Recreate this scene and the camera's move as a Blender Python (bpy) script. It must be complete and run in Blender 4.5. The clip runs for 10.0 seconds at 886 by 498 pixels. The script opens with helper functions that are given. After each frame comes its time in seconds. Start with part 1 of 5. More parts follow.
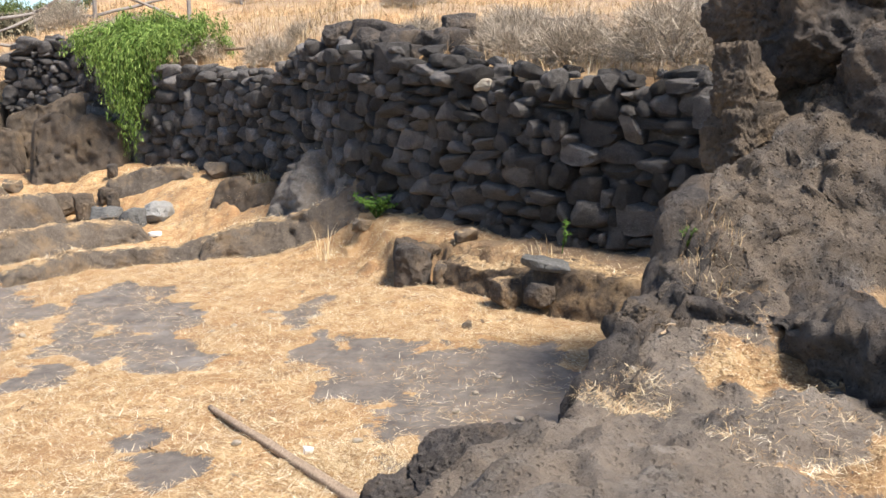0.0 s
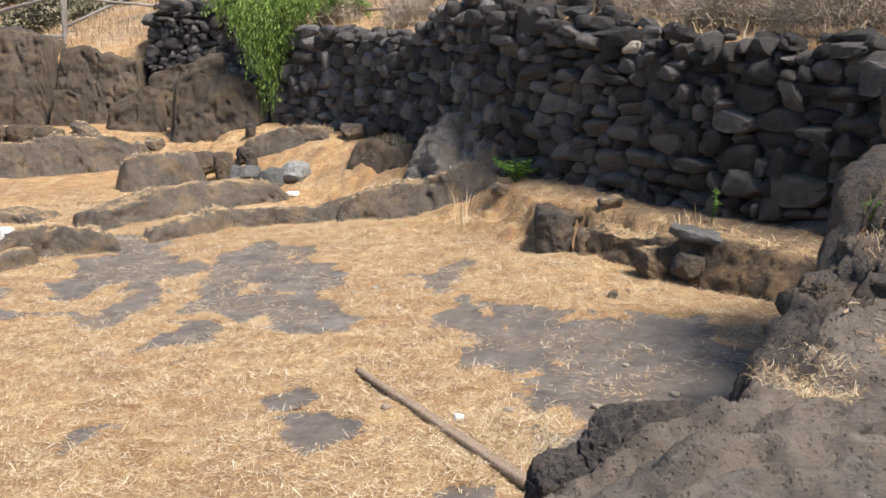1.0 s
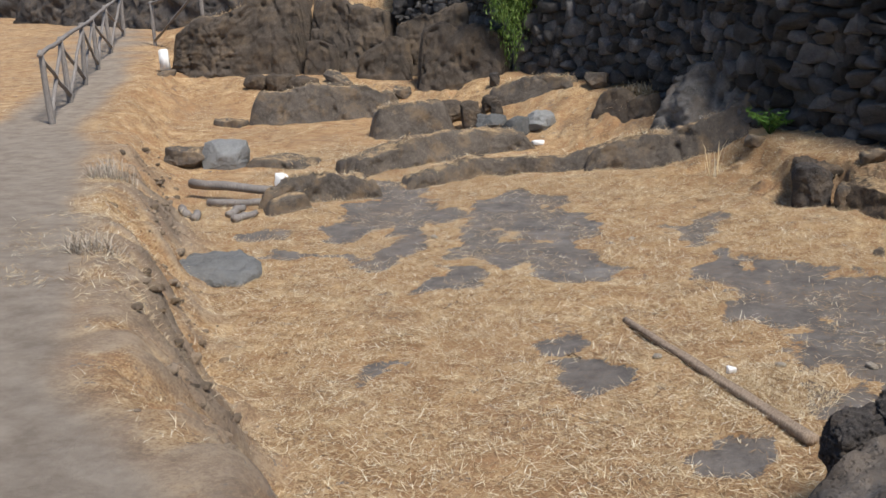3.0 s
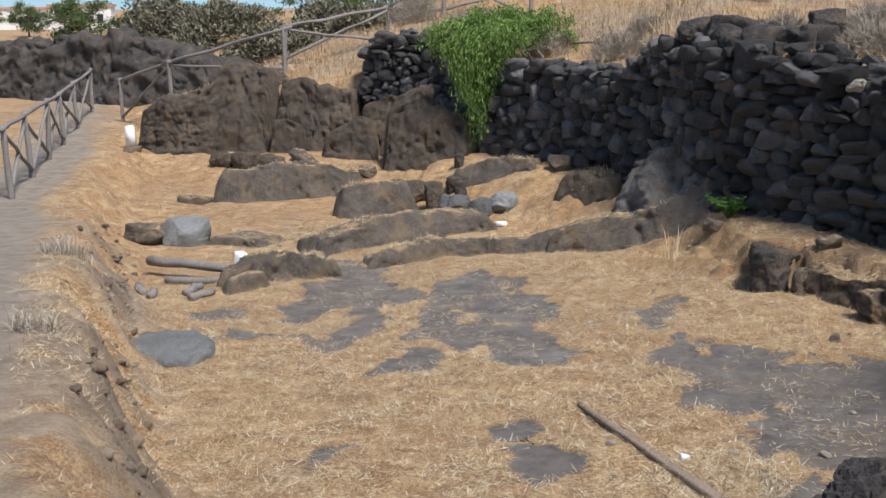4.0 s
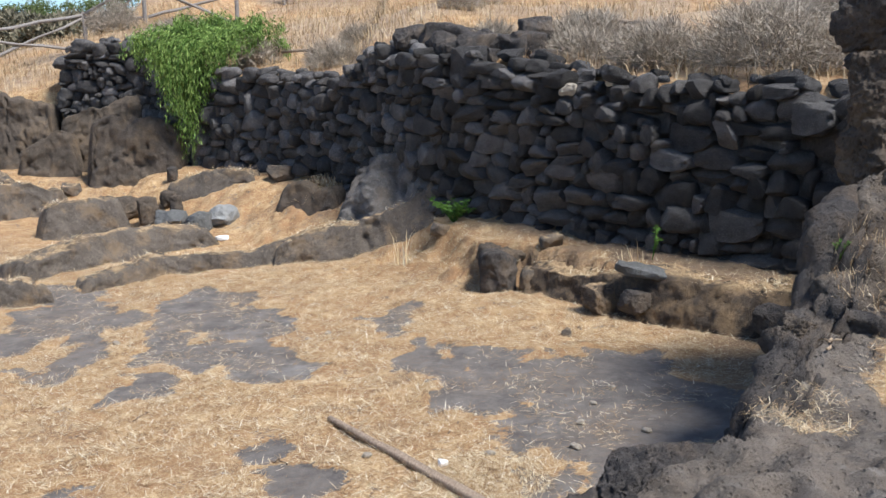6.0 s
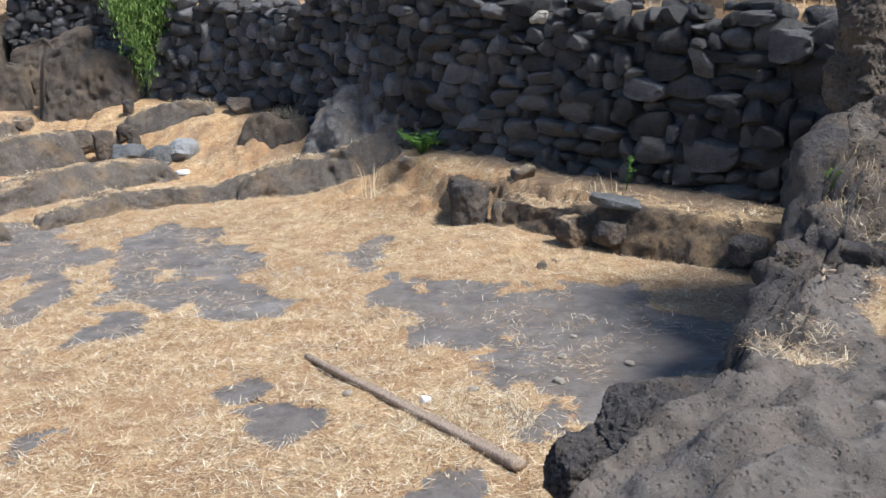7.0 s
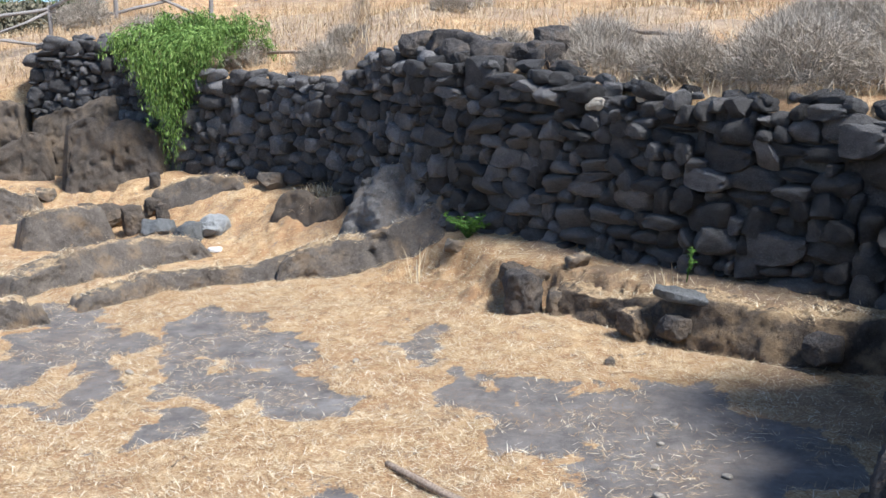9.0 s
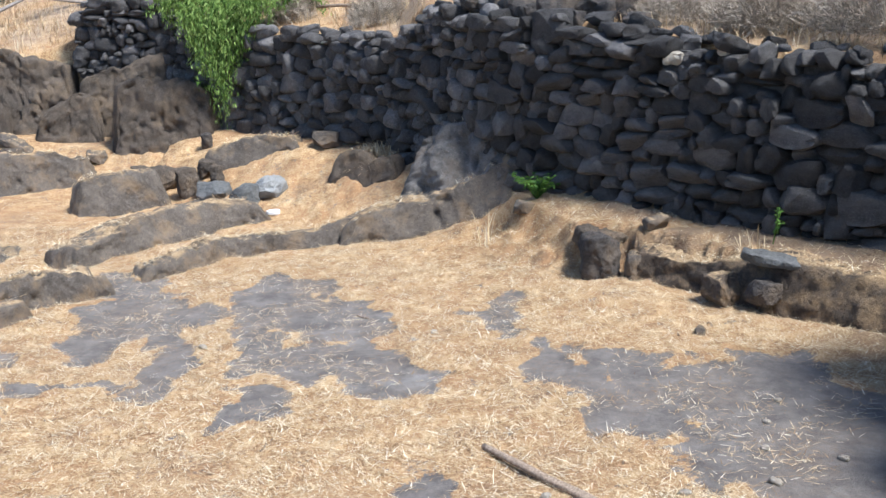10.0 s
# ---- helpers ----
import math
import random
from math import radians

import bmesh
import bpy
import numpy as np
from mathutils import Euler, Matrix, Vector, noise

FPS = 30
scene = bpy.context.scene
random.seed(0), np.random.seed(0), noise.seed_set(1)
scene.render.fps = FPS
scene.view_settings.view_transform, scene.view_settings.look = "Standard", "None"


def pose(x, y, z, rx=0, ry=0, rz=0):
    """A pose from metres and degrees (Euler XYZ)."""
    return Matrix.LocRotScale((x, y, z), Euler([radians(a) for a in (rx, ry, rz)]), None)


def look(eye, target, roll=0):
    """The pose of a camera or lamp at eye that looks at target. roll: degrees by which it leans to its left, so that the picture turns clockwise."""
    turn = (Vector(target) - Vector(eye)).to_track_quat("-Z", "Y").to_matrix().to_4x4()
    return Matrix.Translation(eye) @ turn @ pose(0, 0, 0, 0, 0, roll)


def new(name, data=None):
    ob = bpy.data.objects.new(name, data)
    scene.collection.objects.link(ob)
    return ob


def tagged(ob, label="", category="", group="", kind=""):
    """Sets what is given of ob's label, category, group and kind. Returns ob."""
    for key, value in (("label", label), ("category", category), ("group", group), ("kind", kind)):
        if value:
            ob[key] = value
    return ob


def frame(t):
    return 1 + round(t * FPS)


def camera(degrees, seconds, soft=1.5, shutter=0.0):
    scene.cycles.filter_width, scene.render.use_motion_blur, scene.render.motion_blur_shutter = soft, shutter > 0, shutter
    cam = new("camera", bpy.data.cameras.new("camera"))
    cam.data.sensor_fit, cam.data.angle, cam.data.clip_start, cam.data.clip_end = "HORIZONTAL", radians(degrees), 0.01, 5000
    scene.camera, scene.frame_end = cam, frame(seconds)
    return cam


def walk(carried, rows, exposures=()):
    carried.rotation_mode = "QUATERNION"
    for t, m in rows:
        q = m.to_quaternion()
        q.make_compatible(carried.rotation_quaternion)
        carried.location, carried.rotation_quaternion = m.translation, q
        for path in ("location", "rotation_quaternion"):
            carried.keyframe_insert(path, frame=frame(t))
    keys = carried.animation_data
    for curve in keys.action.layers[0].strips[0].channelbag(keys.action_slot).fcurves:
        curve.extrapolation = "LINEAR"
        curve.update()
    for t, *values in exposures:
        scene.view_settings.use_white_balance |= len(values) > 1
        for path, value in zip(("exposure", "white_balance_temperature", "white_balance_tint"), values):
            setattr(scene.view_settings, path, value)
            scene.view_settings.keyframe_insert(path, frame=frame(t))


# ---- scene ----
cam = camera(44.0, 10.0)
PATH = [
    (0, (-0.043, -0.614, 2.840), (-0.022, 1.344, 2.434), 0.2),
    (0.5, (-0.125, -0.428, 2.793), (-0.197, 1.519, 2.342), -0.3),
    (1, (-0.320, -0.448, 2.814), (-0.509, 1.487, 2.343), 0.3),
    (1.5, (-0.370, -0.523, 2.827), (-0.691, 1.381, 2.305), 1.2),
    (2, (-0.552, -0.693, 2.849), (-0.959, 1.189, 2.308), -0.3),
    (2.5, (-0.681, -0.801, 2.886), (-1.210, 1.045, 2.327), -1.9),
    (2.7, (-0.722, -0.900, 2.998), (-1.284, 0.928, 2.413), -1.6),
    (4, (-0.599, -0.773, 3.009), (-1.117, 1.110, 2.576), -0.4),
    (4.5, (-0.593, -0.794, 3.009), (-1.048, 1.113, 2.612), -0.5),
    (5, (-0.608, -0.763, 3.009), (-0.995, 1.161, 2.622), 0.0),
    (5.5, (-0.678, -0.602, 3.002), (-0.815, 1.358, 2.631), 0.2),
    (5.7, (-0.802, -0.581, 2.930), (-0.845, 1.381, 2.543), 0.5),
    (6.8, (-0.983, -0.378, 2.946), (-0.932, 1.559, 2.450), -0.2),
    (7, (-1.070, -0.346, 2.890), (-0.981, 1.580, 2.358), 0.0),
    (7.5, (-1.360, -0.337, 2.940), (-1.193, 1.570, 2.362), -0.4),
    (8, (-1.501, -0.237, 3.048), (-1.349, 1.670, 2.466), 0.3),
    (8.5, (-1.583, -0.137, 3.092), (-1.525, 1.793, 2.569), 0.3),
    (9, (-1.821, 0.022, 3.143), (-1.697, 1.971, 2.712), 0.9),
    (9.5, (-2.106, 0.194, 3.230), (-1.985, 2.128, 2.733), 0.5),
    (10, (-2.254, 0.448, 3.268), (-2.184, 2.375, 2.737), -0.4),
]
EXPOSURES = [(0, 1.32, 6750, 12), (1.0, 1.00, 6650, 12), (2.5, 0.40, 6400, 11), (4.5, 0.51, 6000, 10), (5.5, 0.76, 6000, 10), (7.5, 1.06, 5700, 9), (10, 1.22, 5680, 9)]
walk(cam, [(t, look(eye, target, roll)) for t, eye, target, roll in PATH], EXPOSURES)

# ---- light ----
SUN_TO = Vector((0.43, -0.34, 0.90)).normalized()
world = bpy.data.worlds.new("sky")
scene.world = world
world.use_nodes = True
wn = world.node_tree.nodes
sky = wn.new("ShaderNodeTexSky")
sky.sky_type, sky.sun_disc = "NISHITA", False
sky.sun_elevation = math.asin(SUN_TO.z)
sky.sun_rotation = math.atan2(SUN_TO.x, SUN_TO.y)
sky.dust_density, sky.air_density = 1.0, 1.0
sky.altitude, sky.ozone_density = 500.0, 2.0
wn["Background"].inputs["Strength"].default_value = 0.098
world.node_tree.links.new(sky.outputs[0], wn["Background"].inputs["Color"])
sun = new("sun", bpy.data.lights.new("sun", "SUN"))
sun.data.energy, sun.data.angle, sun.data.color = 3.75, radians(14.0), (1.0, 0.94, 0.85)
sun.matrix_world = look(SUN_TO * 60, (0, 0, 0))


# ---- materials ----
class Mat:
    """A node material with a few shortcuts."""

    def __init__(self, name, rough=0.9):
        self.m = bpy.data.materials.new(name)
        self.m.use_nodes = True
        self.t = self.m.node_tree
        self.b = self.t.nodes["Principled BSDF"]
        self.b.inputs["Roughness"].default_value = rough
        self.b.inputs["Specular IOR Level"].default_value = 0.25
        self.co = self.t.nodes.new("ShaderNodeTexCoord").outputs["Object"]
        self.bump_in = None

    def put(self, socket, value):
        if hasattr(value, "is_linked"):
            self.t.links.new(value, socket)
        elif isinstance(value, tuple) and len(value) == 3:
            socket.default_value = (*value, 1.0)
        else:
            socket.default_value = value

    def noise(self, scale, detail=4.0, rough=0.6, co=None, stretch=None, warp=0.0):
        co = co or self.co
        if stretch:
            mp = self.t.nodes.new("ShaderNodeMapping")
            mp.inputs["Scale"].default_value = stretch
            self.t.links.new(co, mp.inputs[0])
            co = mp.outputs[0]
        n = self.t.nodes.new("ShaderNodeTexNoise")
        n.inputs["Scale"].default_value, n.inputs["Detail"].default_value = scale, detail
        n.inputs["Roughness"].default_value, n.inputs["Distortion"].default_value = rough, warp
        self.t.links.new(co, n.inputs["Vector"])
        return n.outputs["Fac"]

    def cells(self, scale, feature="F1"):
        n = self.t.nodes.new("ShaderNodeTexVoronoi")
        n.feature = feature
        n.inputs["Scale"].default_value = scale
        self.t.links.new(self.co, n.inputs["Vector"])
        return n.outputs["Distance"]

    def ramp(self, fac, *stops):
        n = self.t.nodes.new("ShaderNodeValToRGB")
        el = n.color_ramp.elements
        while len(el) < len(stops):
            el.new(0.5)
        for e, (p, c) in zip(el, stops):
            e.position = p
            e.color = (*c, 1.0) if isinstance(c, tuple) else (c, c, c, 1.0)
        self.put(n.inputs[0], fac)
        return n.outputs[0]

    def mix(self, fac, a, b, mode="MIX"):
        n = self.t.nodes.new("ShaderNodeMix")
        n.data_type, n.blend_type = "RGBA", mode
        self.put(n.inputs[0], fac)
        self.put(n.inputs[6], a)
        self.put(n.inputs[7], b)
        return n.outputs[2]

    def math(self, op, a, b=0.0):
        n = self.t.nodes.new("ShaderNodeMath")
        n.operation = op
        self.put(n.inputs[0], a)
        self.put(n.inputs[1], b)
        return n.outputs[0]

    def attr(self, name):
        n = self.t.nodes.new("ShaderNodeAttribute")
        n.attribute_name = name
        s = self.t.nodes.new("ShaderNodeSeparateColor")
        self.t.links.new(n.outputs["Color"], s.inputs[0])
        return s.outputs

    def rand(self):
        return self.t.nodes.new("ShaderNodeObjectInfo").outputs["Random"]

    def island(self):
        return self.t.nodes.new("ShaderNodeNewGeometry").outputs["Random Per Island"]

    def color(self, value):
        self.put(self.b.inputs["Base Color"], value)
        return self

    def bump(self, height, strength=0.5, dist=0.02):
        n = self.t.nodes.new("ShaderNodeBump")
        n.inputs["Strength"].default_value, n.inputs["Distance"].default_value = strength, dist
        self.put(n.inputs["Height"], height)
        if self.bump_in:
            self.t.links.new(self.bump_in, n.inputs["Normal"])
        self.bump_in = n.outputs[0]
        self.t.links.new(n.outputs[0], self.b.inputs["Normal"])
        return self


def lava(name, dark, light, tint, per, pits=1.0, earth=0.0, straw=0.0):
    """Vesicular lava: dark ground colour, paler dusty tops of the grain, pits, and per-stone tone."""
    m = Mat(name, 0.95)
    big, fine = m.noise(2.3, 5), m.noise(26, 6, 0.7)
    c = m.mix(m.ramp(big, (0.32, 0.0), (0.7, 1.0)), dark, light)
    c = m.mix(m.math("MULTIPLY", m.ramp(fine, (0.5, 0.0), (0.75, 1.0)), 0.55), c, tint)
    pit = m.ramp(m.cells(38), (0.10, 0.0), (0.32, 1.0))
    c = m.mix(m.math("MULTIPLY", m.math("SUBTRACT", 1.0, pit), 0.5 * pits), c, (0.012, 0.011, 0.011))
    if per == "object":
        c = m.mix(1.0, c, m.ramp(m.rand(), (0.0, 0.5), (0.6, 1.0), (1.0, 1.8)), "MULTIPLY")
    if per == "island":
        c = m.mix(1.0, c, m.ramp(m.island(), (0.0, 0.5), (0.6, 1.0), (1.0, 1.8)), "MULTIPLY")
    if earth:
        c = m.mix(m.math("MULTIPLY", m.ramp(m.noise(3.1, 6, 0.65), (0.48, 0.0), (0.66, 1.0)), earth), c, (0.27, 0.185, 0.105))
    if straw:
        sep = m.t.nodes.new("ShaderNodeSeparateXYZ")
        m.t.links.new(m.t.nodes.new("ShaderNodeNewGeometry").outputs["Normal"], sep.inputs[0])
        lie = m.math("MULTIPLY", m.ramp(sep.outputs[2], (0.72, 0.0), (0.92, 1.0)), m.ramp(m.noise(3.4, 7, 0.75, warp=0.4), (0.50 - 0.1 * straw, 0.0), (0.60 - 0.1 * straw, 1.0)))
        c = m.mix(m.math("MULTIPLY", lie, 0.9), c, m.ramp(m.noise(40, 5, 0.75), (0.35, (0.24, 0.15, 0.075)), (0.65, (0.58, 0.43, 0.25))))
    m.color(c)
    m.bump(m.noise(9, 8, 0.75), 0.9, 0.06).bump(m.math("ADD", fine, pit), 0.75, 0.014)
    return m.m


M_STONE = lava("wall_lava", (0.056, 0.052, 0.050), (0.116, 0.108, 0.103), (0.235, 0.22, 0.20), "object")
M_STONES = lava("wall_lava_far", (0.056, 0.052, 0.050), (0.116, 0.108, 0.103), (0.235, 0.22, 0.20), "island")
M_ROCK = lava("weathered_lava", (0.085, 0.072, 0.060), (0.165, 0.138, 0.112), (0.26, 0.22, 0.175), "none", 0.9, 0.55, 0.5)
M_FACE = lava("cut_lava", (0.068, 0.055, 0.043), (0.126, 0.100, 0.077), (0.195, 0.156, 0.120), "none", 1.0, 0.32)
M_CLINKER = lava("grey_clinker", (0.090, 0.083, 0.077), (0.21, 0.193, 0.175), (0.33, 0.305, 0.275), "none", 1.0, 0.25)
M_CRAG = lava("crag_lava", (0.040, 0.036, 0.035), (0.10, 0.086, 0.075), (0.18, 0.16, 0.14), "none", 1.0, 0.25)
M_SLAB = lava("grey_slab", (0.16, 0.16, 0.155), (0.24, 0.24, 0.23), (0.30, 0.30, 0.29), "object", 0.4)
M_EARTH = lava("earthy_stone", (0.075, 0.058, 0.045), (0.17, 0.13, 0.095), (0.26, 0.20, 0.145), "object", 0.8, 0.9, 0.9)
M_CLOD = lava("dry_earth", (0.14, 0.105, 0.075), (0.25, 0.195, 0.14), (0.34, 0.27, 0.19), "island", 0.4, 0.6)
M_SLABD = lava("dark_slab", (0.09, 0.09, 0.088), (0.16, 0.16, 0.155), (0.24, 0.24, 0.23), "none", 0.4)
M_PALE = lava("pale_stone", (0.30, 0.25, 0.19), (0.44, 0.40, 0.33), (0.55, 0.52, 0.46), "none", 0.3)


def ground_material():
    m = Mat("ground", 0.97)
    a = m.attr("cover")
    straw, path, rock = a[0], a[1], a[2]
    big, mid, fine = m.noise(0.55, 4), m.noise(4.5, 6, 0.7, warp=0.15), m.noise(55, 5, 0.75)
    fib = m.noise(46, 5, 0.8, warp=0.5)
    s = m.ramp(m.math("ADD", m.math("MULTIPLY", mid, 0.40), m.math("MULTIPLY", fib, 0.60)),
               (0.38, (0.13, 0.07, 0.034)), (0.47, (0.34, 0.205, 0.10)), (0.55, (0.53, 0.37, 0.195)), (0.65, (0.70, 0.55, 0.335)))
    s = m.mix(m.math("MULTIPLY", m.ramp(m.noise(2.6, 8, 0.82, warp=0.5), (0.50, 0.0), (0.60, 1.0)), 0.6), s, (0.31, 0.165, 0.08))
    s = m.mix(m.math("MULTIPLY", m.ramp(big, (0.42, 0.0), (0.68, 1.0)), 0.5), s, (0.31, 0.18, 0.09))
    g = m.mix(m.ramp(mid, (0.35, 0.0), (0.65, 1.0)), (0.112, 0.098, 0.088), (0.20, 0.177, 0.157))
    g = m.mix(m.math("MULTIPLY", m.ramp(fine, (0.58, 0.0), (0.75, 1.0)), 0.5), g, (0.36, 0.30, 0.22))
    g = m.mix(m.math("MULTIPLY", m.ramp(m.noise(1.3, 6, 0.75), (0.55, 0.0), (0.72, 1.0)), 0.45), g, (0.33, 0.32, 0.30))
    p = m.mix(m.ramp(mid, (0.35, 0.0), (0.65, 1.0)), (0.215, 0.172, 0.13), (0.325, 0.27, 0.21))
    p = m.mix(m.math("MULTIPLY", m.ramp(fine, (0.60, 0.0), (0.72, 1.0)), 0.4), p, (0.42, 0.36, 0.28))
    r = m.mix(m.ramp(m.noise(2.6, 7, 0.7), (0.36, 0.0), (0.66, 1.0)), (0.024, 0.022, 0.021), (0.10, 0.089, 0.081))
    pits = m.ramp(m.cells(30), (0.12, 0.0), (0.36, 1.0))
    r = m.mix(m.math("MULTIPLY", m.math("SUBTRACT", 1.0, pits), m.ramp(m.noise(4.2, 5, 0.7), (0.45, 0.0), (0.66, 0.75))), r, (0.014, 0.013, 0.013))
    r = m.mix(m.math("MULTIPLY", m.ramp(m.noise(3.2, 7, 0.75, stretch=(1.0, 3.2, 1.0), warp=0.6), (0.53, 0.0), (0.63, 1.0)), 0.45), r, (0.30, 0.285, 0.265))
    r = m.mix(m.math("MULTIPLY", m.ramp(fine, (0.52, 0.0), (0.72, 1.0)), 0.5), r, (0.24, 0.22, 0.20))
    fray = m.math("ADD", m.math("MULTIPLY", straw, m.math("ADD", 0.54, m.math("MULTIPLY", m.noise(1.7, 5, 0.65), 0.62))), m.math("MULTIPLY", m.math("SUBTRACT", m.noise(42, 5, 0.8, stretch=(1.0, 1.3, 1.0), warp=0.8), 0.5), 1.7))
    fray = m.math("ADD", fray, m.math("MULTIPLY", m.math("SUBTRACT", m.noise(6.5, 6, 0.75, warp=0.3), 0.5), 2.3))
    c = m.mix(m.ramp(fray, (0.42, 0.0), (0.55, 1.0)), g, s)
    thin = m.math("MULTIPLY", m.ramp(m.noise(1.15, 4, 0.6, warp=0.4), (0.48, 0.0), (0.62, 1.0)), m.ramp(m.noise(19, 6, 0.8, warp=0.5), (0.44, 0.0), (0.60, 1.0)))
    c = m.mix(m.math("MULTIPLY", thin, 0.6), c, (0.20, 0.15, 0.11))
    c = m.mix(path, c, p)
    r = m.mix(m.math("MULTIPLY", m.ramp(m.noise(1.6, 6, 0.7), (0.38, 0.0), (0.56, 1.0)), 0.7), r, (0.175, 0.135, 0.098))
    c = m.mix(rock, c, r)
    m.color(c)
    m.bump(m.noise(11, 7, 0.75), 0.45, 0.03).bump(m.math("ADD", fine, fib), 0.9, 0.014).bump(m.math("MULTIPLY", m.math("ADD", pits, m.noise(16, 6, 0.75)), rock), 0.9, 0.03)
    return m.m


def blades(name, stops, rough=0.8):
    m = Mat(name, rough)
    m.color(m.ramp(m.island(), *stops))
    m.b.inputs["Specular IOR Level"].default_value = 0.15
    return m.m


M_GROUND = ground_material()
M_STRAW = blades("straw", ((0.0, (0.13, 0.075, 0.035)), (0.25, (0.34, 0.22, 0.115)), (0.6, (0.56, 0.42, 0.245)), (0.85, (0.70, 0.58, 0.38)), (1.0, (0.85, 0.79, 0.62))))
M_DRY = blades("dry_grass", ((0.0, (0.24, 0.16, 0.09)), (0.4, (0.40, 0.28, 0.155)), (0.8, (0.52, 0.39, 0.23)), (1.0, (0.60, 0.51, 0.37))))
M_TWIG = blades("dry_twigs", ((0.0, (0.17, 0.135, 0.10)), (0.5, (0.34, 0.285, 0.22)), (1.0, (0.54, 0.47, 0.38))))
M_GREEN = blades("caper_leaf", ((0.0, (0.045, 0.085, 0.015)), (0.5, (0.13, 0.21, 0.042)), (1.0, (0.26, 0.35, 0.10))), 0.55)
M_LEAF = blades("herb_leaf", ((0.0, (0.035, 0.085, 0.015)), (1.0, (0.12, 0.22, 0.04))), 0.55)
M_FAR = blades("far_leaf", ((0.0, (0.035, 0.055, 0.018)), (0.6, (0.075, 0.10, 0.035)), (1.0, (0.13, 0.15, 0.06))))
M_SHRUB = blades("shrub_leaf", ((0.0, (0.10, 0.095, 0.06)), (0.6, (0.19, 0.17, 0.115)), (1.0, (0.29, 0.25, 0.17))))


def wood_material(name, dark, light):
    m = Mat(name, 0.85)
    g = m.noise(14, 6, 0.7, stretch=(6.0, 6.0, 0.6))
    c = m.ramp(g, (0.3, dark), (0.7, light))
    c = m.mix(m.math("MULTIPLY", m.ramp(m.noise(3, 3), (0.45, 0.0), (0.7, 1.0)), 0.4), c, dark)
    m.color(c)
    m.bump(g, 0.8, 0.01)
    return m.m


M_FENCE = wood_material("weathered_rail", (0.14, 0.12, 0.105), (0.34, 0.31, 0.28))
M_LOG = wood_material("dry_log", (0.13, 0.09, 0.062), (0.43, 0.335, 0.245))
M_CUT = wood_material("cut_wood", (0.30, 0.21, 0.13), (0.48, 0.37, 0.25))
M_WHITE = Mat("white_paint", 0.7)
M_WHITE.color(M_WHITE.mix(M_WHITE.ramp(M_WHITE.noise(8, 5), (0.45, 0.0), (0.75, 0.6)), (0.82, 0.81, 0.78), (0.55, 0.50, 0.43)))
M_WHITE = M_WHITE.m
M_HOUSE = Mat("far_plaster", 0.9)
M_HOUSE.color(M_HOUSE.mix(M_HOUSE.noise(0.8, 4), (0.72, 0.68, 0.62), (0.82, 0.79, 0.74)))
M_HOUSE = M_HOUSE.m
M_ROOF = Mat("far_roof", 0.9)
M_ROOF.color(M_ROOF.mix(M_ROOF.noise(2.0, 4), (0.42, 0.20, 0.12), (0.55, 0.32, 0.20)))
M_ROOF = M_ROOF.m
M_PANE = Mat("far_pane", 0.15)
M_PANE.color((0.03, 0.035, 0.04))
M_PANE = M_PANE.m

# ---- the lie of the land ----
rng = np.random.default_rng(7)
LATTICE = rng.random((256, 256))


def vnoise(x, y, seed=0):
    """Smooth value noise on arrays, -1 to 1."""
    x, y = np.asarray(x, float) + 37.3 * seed, np.asarray(y, float) + 91.7 * seed
    i, j = np.floor(x).astype(int), np.floor(y).astype(int)
    u, v = x - i, y - j
    u, v = u * u * (3 - 2 * u), v * v * (3 - 2 * v)
    g = lambda a, b: LATTICE[a % 256, b % 256]
    return 2 * ((g(i, j) * (1 - u) + g(i + 1, j) * u) * (1 - v) + (g(i, j + 1) * (1 - u) + g(i + 1, j + 1) * u) * v) - 1


def fractal(x, y, seed=0, octaves=5, gain=0.5):
    total, amp = 0.0, 1.0
    for k in range(octaves):
        total, amp = total + amp * vnoise(x * 2 ** k, y * 2 ** k, seed + k), amp * gain
    return total


def sm(a, b, v):
    t = np.clip((v - a) / (b - a), 0, 1)
    return t * t * (3 - 2 * t)


def side(x, y, line):
    """Distance from a line of points, positive on the left hand of its way."""
    best, sign = np.full(np.shape(x), 1e9), np.ones(np.shape(x))
    for (ax, ay), (bx, by) in zip(line, line[1:]):
        dx, dy = bx - ax, by - ay
        k = np.clip(((x - ax) * dx + (y - ay) * dy) / (dx * dx + dy * dy), 0, 1)
        d = np.hypot(x - ax - k * dx, y - ay - k * dy)
        s = np.where(dx * (y - ay) - dy * (x - ax) >= 0, 1.0, -1.0)
        near = d < best - 1e-9
        best, sign = np.where(near, d, best), np.where(near, s, sign)
    return best * sign


